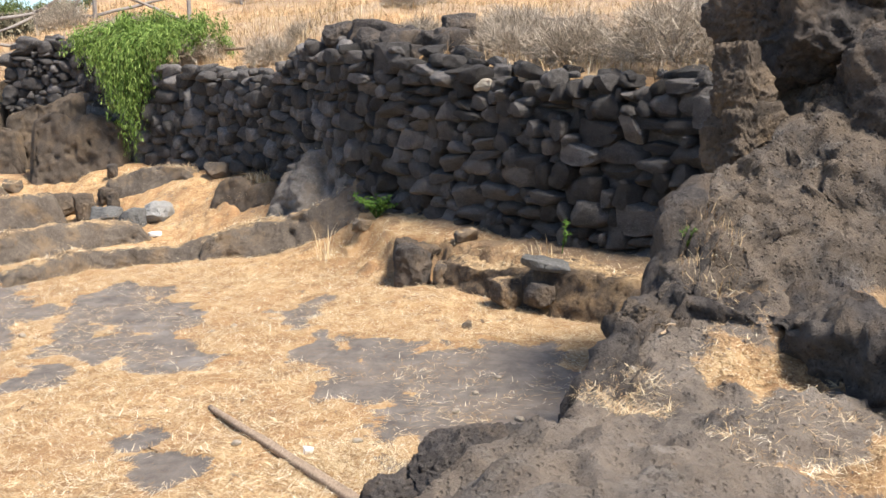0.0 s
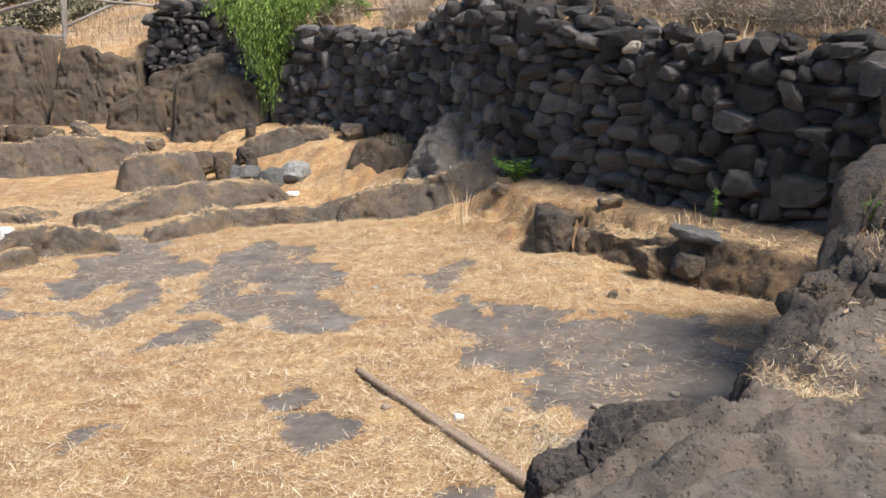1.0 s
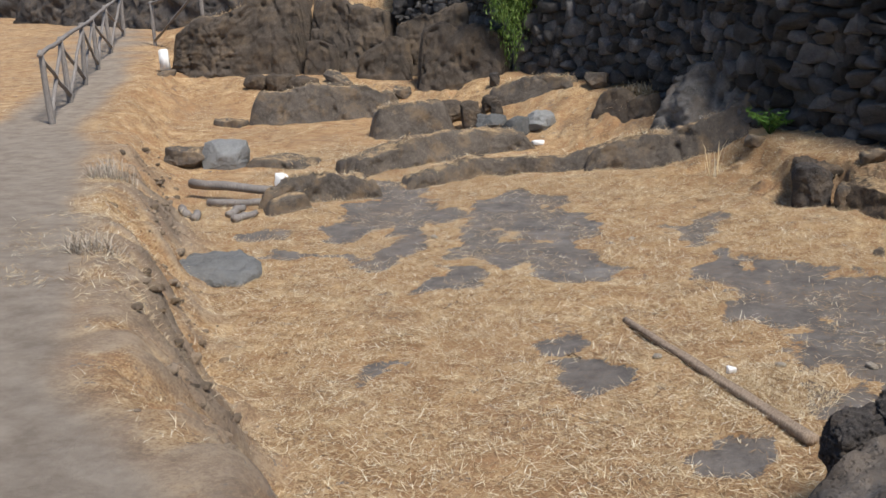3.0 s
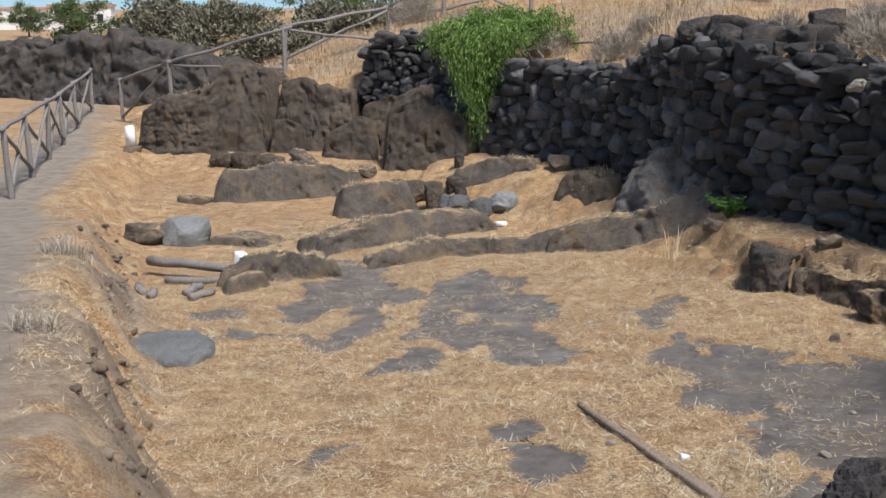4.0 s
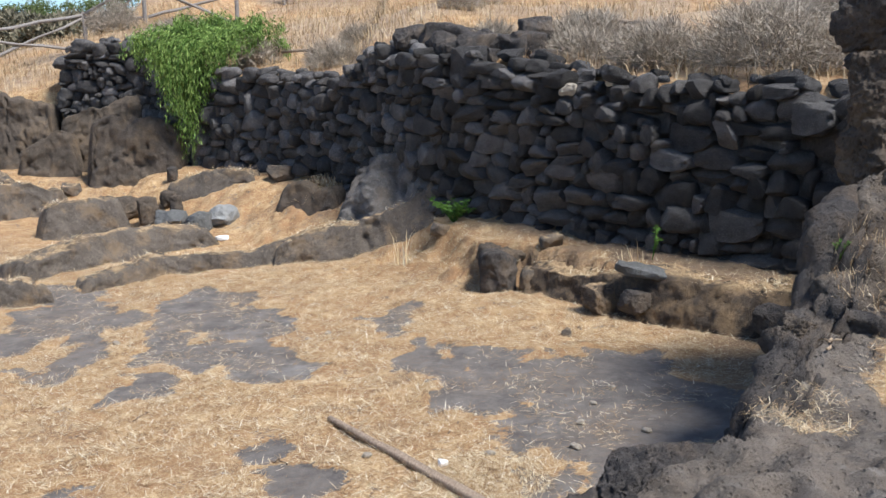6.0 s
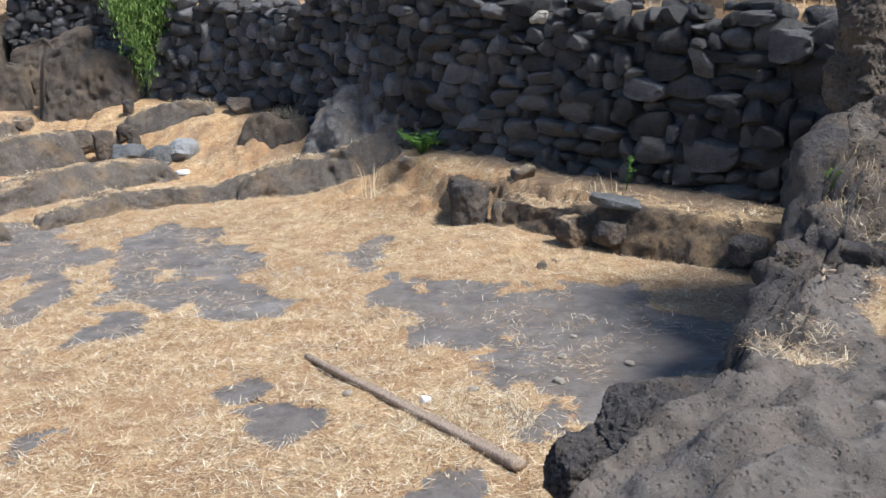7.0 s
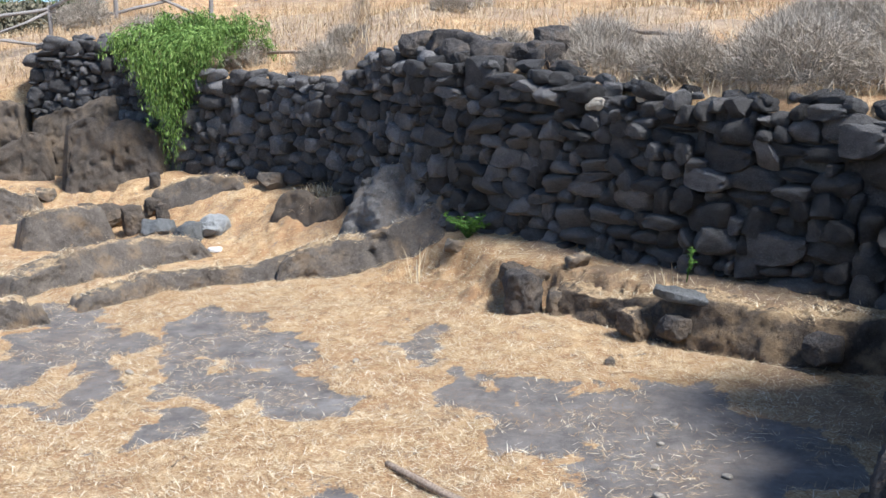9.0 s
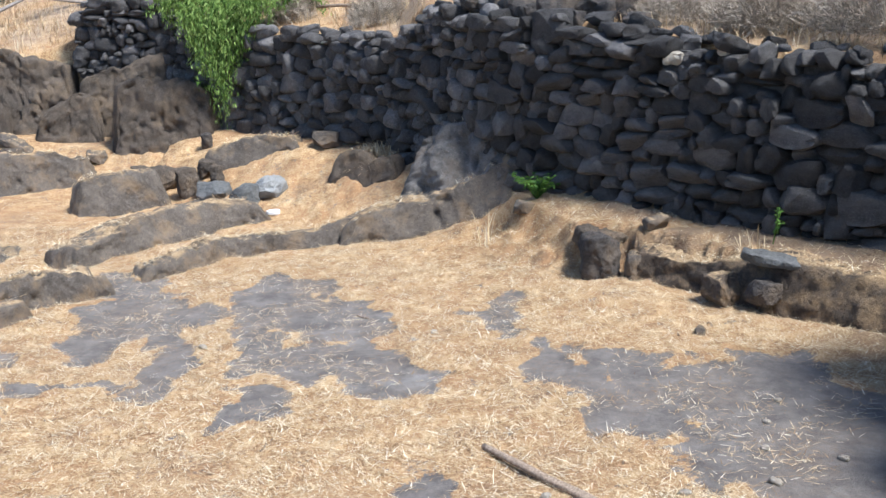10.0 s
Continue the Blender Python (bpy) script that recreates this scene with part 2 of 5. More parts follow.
# scarp: the foot line of the dry-stone wall and of the cut rock that carries it on
WALL_LINE = [(4.2, 8.6), (2.69, 9.8), (1.38, 11.0), (0.45, 11.9), (-1.0, 13.5), (-1.9, 15.0), (-3.6, 17.1), (-5.2, 18.3)]
FAR_LINE = [(-5.2, 18.3), (-6.2, 19.2), (-7.7, 19.6)]
SCARP = [(60, -20), (7.5, 5.6)] + WALL_LINE + FAR_LINE[1:] + [(-8.6, 19.5), (-10.5, 19.5), (-12.6, 19.6), (-14.5, 23.0), (-24, 40), (-80, 140)]
TERRACE = [(8, 4), (3.5, 8.0), (2.6, 9.0), (1.71, 9.36), (0.85, 10.14), (0.31, 10.72), (-0.28, 11.15), (-1.4, 12.1), (-2.6, 13.6), (-4.5, 14.9), (-7.0, 16.6), (-14, 18.2)]
PATH_EDGE = [(4, -1.5), (0.5, 1.4), (-1.2, 1.7), (-2.4, 2.3), (-3.5, 3.4), (-4.25, 4.3), (-5.4, 6.0), (-7.5, 9.3), (-9.6, 12.5), (-11.2, 15.5), (-12.2, 17.6), (-15.8, 24), (-30, 45)]
CRAG_EDGE = [(-1.0, 2.3), (-0.62, 3.8), (-0.42, 4.2), (0.0, 4.36), (0.34, 4.52), (0.62, 4.95), (0.84, 5.28), (0.98, 5.46), (1.19, 5.88), (1.58, 6.46), (2.08, 7.2), (2.55, 8.1), (3.0, 9.2), (3.5, 9.7)]
TOP_X = [-80, -24, -14.5, -12.3, -10.5, -8.4, -7.9, -7.5, -6.1, -5.6, -5.0, -2.3, -1.9, -1.0, 0.0, 1.0, 60]
TOP_Z = [0.0, 0.2, 0.5, 0.9, 1.35, 1.5, 1.7, 2.42, 2.45, 2.15, 1.95, 2.02, 2.48, 2.52, 2.36, 2.22, 2.30]
# bare rock showing through the straw: centre and half-widths
BARE = [(-4.95, 10.6, .55, .85), (-4.34, 9.4, .22, .8), (-5.1, 9.05, .5, .24), (-5.3, 11.9, .6, .5), (-4.3, 10.95, .28, .45), (-3.55, 11.1, .55, .8), (-2.95, 10.35, .5, .75),
        (-2.9, 9.35, .75, .5), (-2.4, 8.75, .38, .36), (-3.58, 9.65, .2, .5), (-3.45, 8.45, .34, .4), (-1.35, 10.25, .28, .45), (-1.1, 8.95, .27, .36), (-.85, 8.5, .25, .3)]
BARE += [(.17, 7.99, .86, .66), (-.3, 8.75, .4, .5), (.34, 7.06, .77, .79), (-.58, 7.67, .31, .3), (-2.17, 6.9, .16, .3), (-1.85, 6.33, .3, .34),
         (-3.44, 6.23, .16, .18), (-.81, 5.13, .24, .2), (.53, 6.45, .46, .7), (1.04, 7.4, .6, .77), (-.15, 5.95, .2, .35), (-6.1, 9.6, .3, .2), (.7, 8.4, .5, .4)]


def ridges(x, y, seed, octaves=3, gain=0.5):
    total, amp = 0.0, 1.0
    for k in range(octaves):
        total, amp = total + amp * (0.6 - 2 * np.abs(vnoise(x * 2.1 ** k, y * 2.1 ** k, seed + k))), amp * gain
    return total


def land(x, y, sheet=False):
    """Height of the ground, and its cover (straw, path, rock), on arrays."""
    x, y = np.asarray(x, float), np.asarray(y, float)
    n1, n2 = fractal(x * 0.7, y * 0.7, 1), fractal(x * 3.1, y * 3.1, 5)
    pit = 0.065 * np.clip(x, -4.5, 0) + 0.02 * n1
    # bare patches lie a finger lower than the straw
    bare = np.full(x.shape, -1.0)
    wx, wy = x + 0.10 * vnoise(x * 3, y * 3, 9) + 0.07 * vnoise(x * 8, y * 8, 10), y + 0.16 * vnoise(x * 3, y * 3, 11) + 0.10 * vnoise(x * 8, y * 8, 12)
    for bx, by, rx, ry in BARE:
        bare = np.maximum(bare, 1.0 - np.hypot((wx - bx) / rx, (wy - by) / ry))
    holes = 0.5 * sm(0.45, 0.7, vnoise(x * 2.6, y * 1.9, 15))
    straw = 1 - sm(0.0, 0.22, bare + 0.19 + 0.26 * n2 - holes)
    # terrace and back slope
    dt = -side(x, y, TERRACE)
    wide = 0.22 + 1.6 * sm(-0.2, -1.6, x)
    edge = dt - 0.18 * sm(-0.8, 0.0, x) + 0.10 * n2 + 0.10 * fractal(x * 9 + y * 4, y * 9 - x * 4, 17, 3)
    lift = np.where(x > -6, 0.42, 0.30) * sm(-0.05, 1, edge / wide) + 0.30 * sm(0.2, 2.4, dt) * sm(-11, -5, x)
    lift = lift + 0.14 * sm(16.6, 18.4, y) * sm(-7.0, -9.0, x)
    z = pit + lift + 0.022 * straw * (1 + n2)
    earth_face = sm(0.0, 0.5, edge / wide) * (1 - sm(0.6, 1.0, edge / wide)) * sm(-0.8, 0.2, x)
    # scarp and hill
    dw = -side(x, y, SCARP)
    top = np.interp(x, TOP_X, TOP_Z)
    cap = np.interp(x, [-14, -7, 0], [0.5, 1.25, 2.7])
    hill = top + np.minimum(0.17 * np.maximum(dw, 0), cap) + 0.10 * n1 * sm(0.3, 2, dw)
    hill = hill + 2.0 * np.exp(-((x + 20) / 8.0) ** 2 - ((y - 36) / 5.0) ** 2)
    hill = hill * (1 - 0.6 * sm(60, 200, dw))
    z = z + (hill - z) * sm(0.06, 0.30, dw)
    # path on its bank
    dp = side(x, y, PATH_EDGE) * 1.0
    level = np.interp(y, [0, 3, 6, 9, 12, 15, 19, 24], [1.15, 1.0, 0.78, 0.52, 0.32, 0.24, 0.28, 0.34]) + 0.03 * n1
    bank = sm(-0.80, 0.10, dp + 0.14 * n1 + 0.09 * n2) * (1 - sm(0.0, 0.3, dw))
    z = z + (level - z) * bank + 0.055 * (ridges(x * 2.3, y * 2.3, 45, 3, 0.6) + 0.4 * fractal(x * 8, y * 8, 47, 3)) * 4 * bank * (1 - bank)
    way = sm(-0.05 + 0.02 * np.clip(y, 0, 15), 0.35 + 0.02 * np.clip(y, 0, 15), dp + 0.15 * n1) * (1 - sm(1.5, 2.0, dp + 0.2 * n1 - 0.05 * np.maximum(8 - y, 0))) * (1 - sm(0.0, 0.4, dw))
    # lava crag beside the pit
    dc = -side(x, y, CRAG_EDGE)
    rough = fractal(x * 1.3, y * 1.3, 21, 6, 0.62)
    fine = fractal(x * 4.0, y * 4.0, 27, 4, 0.6)
    inside = sm(-0.08, 0.20, dc + 0.08 * rough + 0.03 * fine)
    steep = sm(4.9, 6.4, y) * sm(0.75, 1.55, x)
    crag = 0.64 + 0.38 * sm(-0.35, 0.4, x) + 0.85 * steep + 0.75 * np.exp(-((x - 2.9) / 0.8) ** 2 - ((y - 7.2) / 1.1) ** 2)
    crag = crag + (0.085 + 0.03 * steep) * ridges(x * 0.9 + 0.5 * y, y * 2.3 - 0.6 * x, 33, 3) + (0.03 + 0.025 * steep) * ridges(x * 4.3, y * 4.3, 36, 3, 0.55)
    crag = crag * (1 - 0.25 * sm(0.30, -0.05, dc)) - (0.16 if sheet else 0.0)
    crag = np.maximum(crag, 0.3)
    z = z + (crag - z) * inside * (1 - sm(-0.1, 0.2, dw)) * sm(0.5, 2.2, y)
    rock = np.clip(inside * sm(0.5, 2.2, y) * (1 - sm(0.0, 0.3, dw)), 0, 1)
    dusty = sm(0.1, 0.5, vnoise(x * 1.1 + 3, y * 1.1, 31) + 0.4 * n2) * sm(0.35, 0.8, dc) * (1 - sm(1.2, 1.45, crag))
    rock = rock * (1 - 0.85 * dusty)
    rock = np.maximum(rock, 0.55 * earth_face)
    # broken darker band along the path's bank
    dark_band = sm(-0.62, -0.45, dp) * (1 - sm(-0.25, -0.1, dp)) * sm(0.0, 0.5, n1 + 0.5 * n2) * sm(14, 9, y)
    rock = np.maximum(rock, 0.45 * dark_band * (1 - sm(0.0, 0.4, dw)))
    bed = sm(0.15, 0.5, dt) * (1 - sm(-0.1, 0.1, dw)) * sm(-1.8, 0.2, x) * sm(-0.7, 0.5, n2 + 0.5 * x - 0.1)
    # dark litter over rock in the right corner, its shade mixed into the cover
    shaded_corner = sm(0.9, 1.9, x) * sm(6.6, 7.6, y) * (1 - sm(0.0, 0.3, dw)) * sm(-0.6, 0.3, n2 + 0.3)
    rock = np.maximum(rock, 0.66 * np.maximum(bed, 0.8 * shaded_corner))
    dirt = sm(-1.1, -0.5, dp) * (1 - sm(0.6, 1.0, dp)) * sm(-0.35, 0.35, n1 + 0.8 * n2) * sm(13, 9, y) * (1 - sm(0.0, 0.4, dw))
    way = np.maximum(way, 0.65 * dirt)
    way = np.maximum(way, 0.55 * sm(0.2, 1.0, dw) * sm(-0.3, 0.5, n1))
    straw = np.where((inside > 0.4) & (y > 1.5), dusty, straw)
    plate = sm(0.12, 0.35, dc) * (1 - sm(1.12, 1.32, crag)) * sm(0.6, 2.2, y)
    rock = np.where((inside > 0.4) & (y > 1.5), rock * (1 - 0.50 * plate), rock)
    way = np.where((inside > 0.4) & (y > 1.5), 0.28 * plate * (1 - dusty), way)
    straw = np.maximum(straw, sm(0.05, 0.4, dw))
    return z, straw, np.clip(way, 0, 1), rock


def high(x, y):
    return float(land(np.array([x]), np.array([y]))[0][0])


def steps(*spans):
    out = []
    for a, b, d in spans:
        out += list(np.arange(a, b, d))
    return np.array(out)


def part(name, bm, material, parent=None, label="", smooth=True):
    me = bpy.data.meshes.new(name)
    if isinstance(bm, bmesh.types.BMesh):
        bm.to_mesh(me)
        bm.free()
    else:
        me.from_pydata(bm[0], [], bm[1])
    me.materials.append(material)
    if smooth:
        me.shade_smooth()
    ob = new(name, me)
    if parent:
        ob.parent = parent
    if label:
        ob["label"] = label
    return ob


def thing(name, label, category, at=(0, 0, 0), group=""):
    ob = new(name)
    ob.location = at
    return tagged(ob, label, category, group)


def build_ground():
    xs = steps((-3000, -300, 300), (-300, -60, 30), (-60, -24, 4), (-24, -14, 0.8), (-14, -7, 0.12), (-7, 4.2, 0.05), (4.2, 9, 0.2), (9, 30, 1.5), (30, 120, 10), (120, 3200, 300))
    ys = steps((-3000, -100, 300), (-100, -10, 10), (-10, 0, 0.8), (0, 2.2, 0.2), (2.2, 14, 0.055), (14, 21, 0.09), (21, 30, 0.4), (30, 70, 2.5), (70, 300, 25), (300, 4000, 300))
    gx, gy = np.meshgrid(xs, ys)
    z, straw, way, rock = land(gx.ravel(), gy.ravel(), True)
    nx, ny = len(xs), len(ys)
    idx = np.arange(nx * ny).reshape(ny, nx)
    quads = np.stack([idx[:-1, :-1], idx[:-1, 1:], idx[1:, 1:], idx[1:, :-1]], -1).reshape(-1, 4)
    me = bpy.data.meshes.new("ground")
    me.from_pydata(np.stack([gx.ravel(), gy.ravel(), z], -1).tolist(), [], quads.tolist())
    col = me.color_attributes.new("cover", "FLOAT_COLOR", "POINT")
    col.data.foreach_set("color", np.stack([straw, way, rock, np.ones_like(z)], -1).astype(np.float32).ravel())
    me.materials.append(M_GROUND)
    me.shade_smooth()
    return tagged(new("ground", me), "straw-covered earth and bare lava ground with a dirt path", "ground", kind="structure")


build_ground()


def build_crag():
    """The clinkery lava crag that borders the pit: a close-knit sheet, broken sideways as well as upwards."""
    xs, ys = np.arange(-1.3, 4.4, 0.022), np.arange(1.4, 9.9, 0.026)
    gx, gy = [g.ravel() for g in np.meshgrid(xs, ys)]
    z, straw, way, rock = land(gx, gy)
    steep = 0.35 + 0.65 * sm(1.05, 1.5, z)
    foot = -side(gx, gy, CRAG_EDGE)
    px = gx + 0.05 * steep * fractal(gy * 5 + z * 3, z * 6 + gx * 2, 61, 4, 0.6)
    py = gy + 0.05 * steep * fractal(gx * 5 + 31 + z * 3, z * 6 + gy * 2, 66, 4, 0.6)
    pz = z + 0.022 * steep * ridges(gx * 11, gy * 11, 71, 3, 0.6)
    nx, ny = len(xs), len(ys)
    idx = np.arange(nx * ny).reshape(ny, nx)
    quads = np.stack([idx[:-1, :-1], idx[:-1, 1:], idx[1:, 1:], idx[1:, :-1]], -1).reshape(-1, 4)
    quads = quads[(foot[quads] > -0.16).any(1) & (-side(gx, gy, SCARP)[quads] < 0.1).all(1) & (gy[quads] > 1.5).all(1)]
    used, flat = np.unique(quads, return_inverse=True)
    me = bpy.data.meshes.new("lava_crag")
    me.from_pydata(np.stack([px, py, pz], -1)[used].tolist(), [], flat.reshape(-1, 4).tolist())
    col = me.color_attributes.new("cover", "FLOAT_COLOR", "POINT")
    body = np.where(foot < 0.15, np.maximum(rock, sm(0.02, 0.12, z - 0.2)), rock)
    col.data.foreach_set("color", np.stack([straw, way, body, np.ones_like(z)], -1)[used].astype(np.float32).ravel())
    me.materials.append(M_GROUND)
    me.shade_smooth()
    crag_ = thing("lava_crag", "rugged clinkery lava crag with dry straw in its hollows", "rock")
    bed = new("bedrock", me)
    bed.parent = crag_
    return crag_


CRAG = build_crag()


# ---- stones ----
def lump(seed, size, detail=3, box=0.45, rough=0.12, freq=1.3, cuts=8):
    """A stone: a sphere pushed towards a box, cut by random planes, scaled to half-sizes, and broken by noise."""
    r = random.Random(seed)
    bm = bmesh.new()
    bmesh.ops.create_icosphere(bm, subdivisions=detail, radius=1.0)
    off = Vector((seed * 13.7, seed * 7.1, seed * 3.3))
    s = Vector(size)
    mean = (s.x * s.y * s.z) ** (1 / 3)
    planes = [(Vector((r.gauss(0, 1), r.gauss(0, 1), r.gauss(0, 0.8))).normalized(), r.uniform(0.78, 1.0)) for _ in range(cuts)]
    for v in bm.verts:
        p = v.co.normalized()
        k = max(abs(p.x), abs(p.y), abs(p.z))
        p = p * ((1 - box) + box / k)
        for n, dist in planes:
            over = p.dot(n) - dist
            if over > 0:
                p = p - n * over * 0.9
        q = Vector((p.x * s.x, p.y * s.y, p.z * s.z))
        out = Vector((p.x / s.x, p.y / s.y, p.z / s.z)).normalized()
        w = q * (freq / mean) + off
        n = noise.noise(w * 0.8) * 1.2
        if detail > 3:
            a1, a2, a3 = (0.55 - 2 * abs(noise.noise(w * f + off)) for f in (1.5, 3.7, 9.0))
            n += 0.38 * a1 + 0.22 * a2 + 0.15 * a3 - max(0.0, noise.noise(w * 6.5) - 0.25) * 0.8
        else:
            n += noise.noise(w * 2.2) * 0.45 + noise.noise(w * 5.0) * 0.22
        v.co = q + out * mean * rough * n
    return bm


def boulder(name, x, y, half, seed, turn=0.0, label="", category="rock", sink=0.12, material=None, tilt=(0, 0), z=None, detail=5, box=0.72, rough=0.18, group="", cuts=8, parent=None):
    ob = part(name, lump(seed, half, detail, box, rough, cuts=cuts), material or M_ROCK, parent)
    base = high(x, y) if z is None else z
    ob.matrix_world = pose(x, y, base + half[2] * (1 - 2 * sink), tilt[0], tilt[1], turn)
    return ob if parent else tagged(ob, label, category, group)


def along(line):
    pts = [Vector((a, b, 0)) for a, b in line]
    lens = [(b - a).length for a, b in zip(pts, pts[1:])]
    total = sum(lens)

    def at(s):
        for a, b, l in zip(pts, pts[1:], lens):
            if s <= l or b is pts[-1]:
                d = (b - a).normalized()
                return a + d * s, d
            s -= l
    return total, at


def fan(points, rng_, length, width, lean, droop=0.0, up=1.0, flat=0.0):
    """Thin blades: one bent strip of two quads each, from arrays of root points."""
    n = len(points)
    yaw = rng_.uniform(0, 2 * np.pi, n)
    ln = length * rng_.uniform(0.5, 1.3, n)
    th = lean * (rng_.uniform(flat, 1, n) ** 0.7)
    d = np.stack([np.cos(yaw) * np.sin(th), np.sin(yaw) * np.sin(th), np.cos(th) * up], -1)
    s = np.stack([-np.sin(yaw), np.cos(yaw), np.zeros(n)], -1)
    w = (width * rng_.uniform(0.6, 1.4, n))[:, None]
    mid = points + d * ln[:, None] * 0.55
    tip = points + d * ln[:, None] + np.array([0, 0, -1.0]) * (droop * ln)[:, None]
    v = np.stack([points - s * w, points + s * w, mid + s * w * 0.8, mid - s * w * 0.8, tip], 1).reshape(-1, 3)
    k = 5 * np.arange(n)[:, None]
    f = (k + np.array([[0, 1, 2, 3]])).tolist() + (k + np.array([[3, 2, 4]])).tolist()
    return v.tolist(), f


def bedrock(line, heights, depth, seed, lean=0.25, rough=0.06, back=0.8, ends=0.1, base=None, sink=0.2, step=0.03, round_=5):
    """Vertices and faces of a ridge of bedrock along a line that runs from right to left: front, worn edge, top and back."""
    total, at = along(line)
    ns, nv = max(10, int(total / step)), max(30, int((max(heights) * 1.3 + depth) / step))
    t = np.linspace(0, 1, ns)
    P = np.array([(*p.xy, d.y, -d.x) for p, d in (at(k * total) for k in t)])
    wide = max(3, ns // 8) | 1
    nrm = np.stack([np.convolve(np.pad(P[:, k], wide // 2, mode="edge"), np.ones(wide) / wide, "valid") for k in (2, 3)], -1)
    g = land(P[:, 0], P[:, 1])[0] if base is None else np.full(ns, base)
    h = np.interp(t, np.linspace(0, 1, len(heights)), heights)
    h = h * (1 + 0.14 * vnoise(t * total * 2.1, 0 * t, seed))
    end = (np.clip(np.minimum(t, 1 - t) / ends, 0, 1)) ** 0.55
    v = np.linspace(0, 1, nv)
    rise, run = np.interp(v, [0, 0.45, 0.88, 1], [0, 1, back, 0]), np.interp(v, [0, 0.45, 0.88, 1], [0, 0, 1, 1.08])
    k = max(3, int(nv * round_ / 60)) | 1
    rise, run = (np.convolve(np.pad(a, k // 2, mode="edge"), np.ones(k) / k, "valid") for a in (rise, run))
    z = g[:, None] - sink + (h + sink)[:, None] * rise[None] * end[:, None]
    off = lean * h[:, None] * np.minimum(rise[None], 1) * (v[None] < 0.6) + lean * h[:, None] * (v[None] >= 0.6) * 0.9 + run[None] * depth * (0.35 + 0.65 * end[:, None])
    x, y = P[:, 0][:, None] + nrm[:, 0][:, None] * off, P[:, 1][:, None] + nrm[:, 1][:, None] * off
    S, L = np.meshgrid(t * total, v * (2 * max(heights) + depth), indexing="ij")
    V = np.stack([x, y, z], -1)
    N = np.cross(np.gradient(V, axis=0), np.gradient(V, axis=1))
    N /= np.maximum(np.linalg.norm(N, axis=-1), 1e-6)[..., None]
    if N[ns // 2, nv // 2, 2] < 0:
        N = -N
    w = 0.12 * fractal(S * 3, L * 3, seed + 3, 3)
    n = 0.9 * fractal(S * 1.1, L * 1.3, seed + 11, 3) + 0.75 * np.abs(vnoise(S * 2.1 + w, L * 1.5 + w, seed + 17)) - 0.5 * sm(0.12, 0.0, np.abs(vnoise(S * 1.5 + w, L * 0.9 - w, seed + 19)))
    n = n + 0.20 * ridges(S * 3.3 + w, L * 4.4 + w, seed + 23, 3, 0.6) + 0.24 * fractal(S * 13, L * 13, seed + 29, 3, 0.65) - 0.9 * sm(0.5, 0.72, vnoise(S * 8.5, L * 10.5, seed + 37)) * sm(-0.1, 0.3, vnoise(S * 1.7, L * 2.1, seed + 41))
    V = V + N * (rough * n)[..., None]
    idx = np.arange(ns * nv).reshape(ns, nv)
    quads = np.stack([idx[:-1, :-1], idx[1:, :-1], idx[1:, 1:], idx[:-1, 1:]], -1).reshape(-1, 4)
    return V.reshape(-1, 3).tolist(), quads.tolist()


def outcrop(name, label, blocks, material=None, group="", straw=0.0):
    """A thing of one or more blocks of bedrock, with straw caught on its flat parts."""
    ob = thing(name, label, "rock", group=group)
    for b in blocks:
        body = part("block", bedrock(**b), material or M_ROCK, ob)
        if straw:
            n = len(body.data.vertices)
            co, no = np.empty(3 * n), np.empty(3 * n)
            body.data.vertices.foreach_get("co", co)
            body.data.vertices.foreach_get("normal", no)
            co, no, r = co.reshape(-1, 3), no.reshape(-1, 3), np.random.default_rng(b["seed"])
            co = np.repeat(co[np.abs(no[:, 2]) > 0.72], 2, 0)
            co = co[(vnoise(co[:, 0] * 2.3, co[:, 1] * 2.3, b["seed"]) + 0.4 * vnoise(co[:, 0] * 7, co[:, 1] * 7, 4) > r.uniform(0.0, 1.0, len(co)) - straw)]
            co = co + r.normal(size=co.shape) * 0.02
            part("straw", fan(co, r, 0.09, 0.0026, 1.55, flat=0.6), M_STRAW, ob, "dry straw lodged on the rock", smooth=False)["kind"] = "stuff"
    return ob


# tall rock beside the pit, piled with lava blocks
boulder("pinnacle", 2.06, 6.75, (0.19, 0.24, 0.30), 3, 20, "", z=1.80, material=M_FACE, rough=0.30, detail=6, box=0.6, tilt=(0, -6), parent=CRAG)
boulder("pinnacle", 2.02, 6.8, (0.15, 0.2, 0.30), 73, 50, "", z=2.18, material=M_FACE, rough=0.32, detail=6, box=0.6, tilt=(0, 8), parent=CRAG)
boulder("block", 2.75, 7.3, (0.55, 0.55, 0.36), 4, 10, "", z=2.45, material=M_CRAG, rough=0.28, detail=6, box=0.62, parent=CRAG)
boulder("block", 2.45, 7.35, (0.38, 0.4, 0.28), 5, 40, "", z=2.72, material=M_CRAG, rough=0.28, detail=6, box=0.62, parent=CRAG)
boulder("block", 3.2, 6.7, (0.5, 0.45, 0.5), 6, -20, "", z=1.9, material=M_CRAG, rough=0.28, detail=6, box=0.62, parent=CRAG)
boulder("block", 2.95, 6.3, (0.45, 0.4, 0.32), 7, -20, "", z=1.6, material=M_CRAG, rough=0.28, detail=6, box=0.62, parent=CRAG)
boulder("block", 3.0, 7.2, (0.6, 0.5, 0.5), 8, 30, "", z=2.95, material=M_CRAG, rough=0.28, detail=6, box=0.62, parent=CRAG)
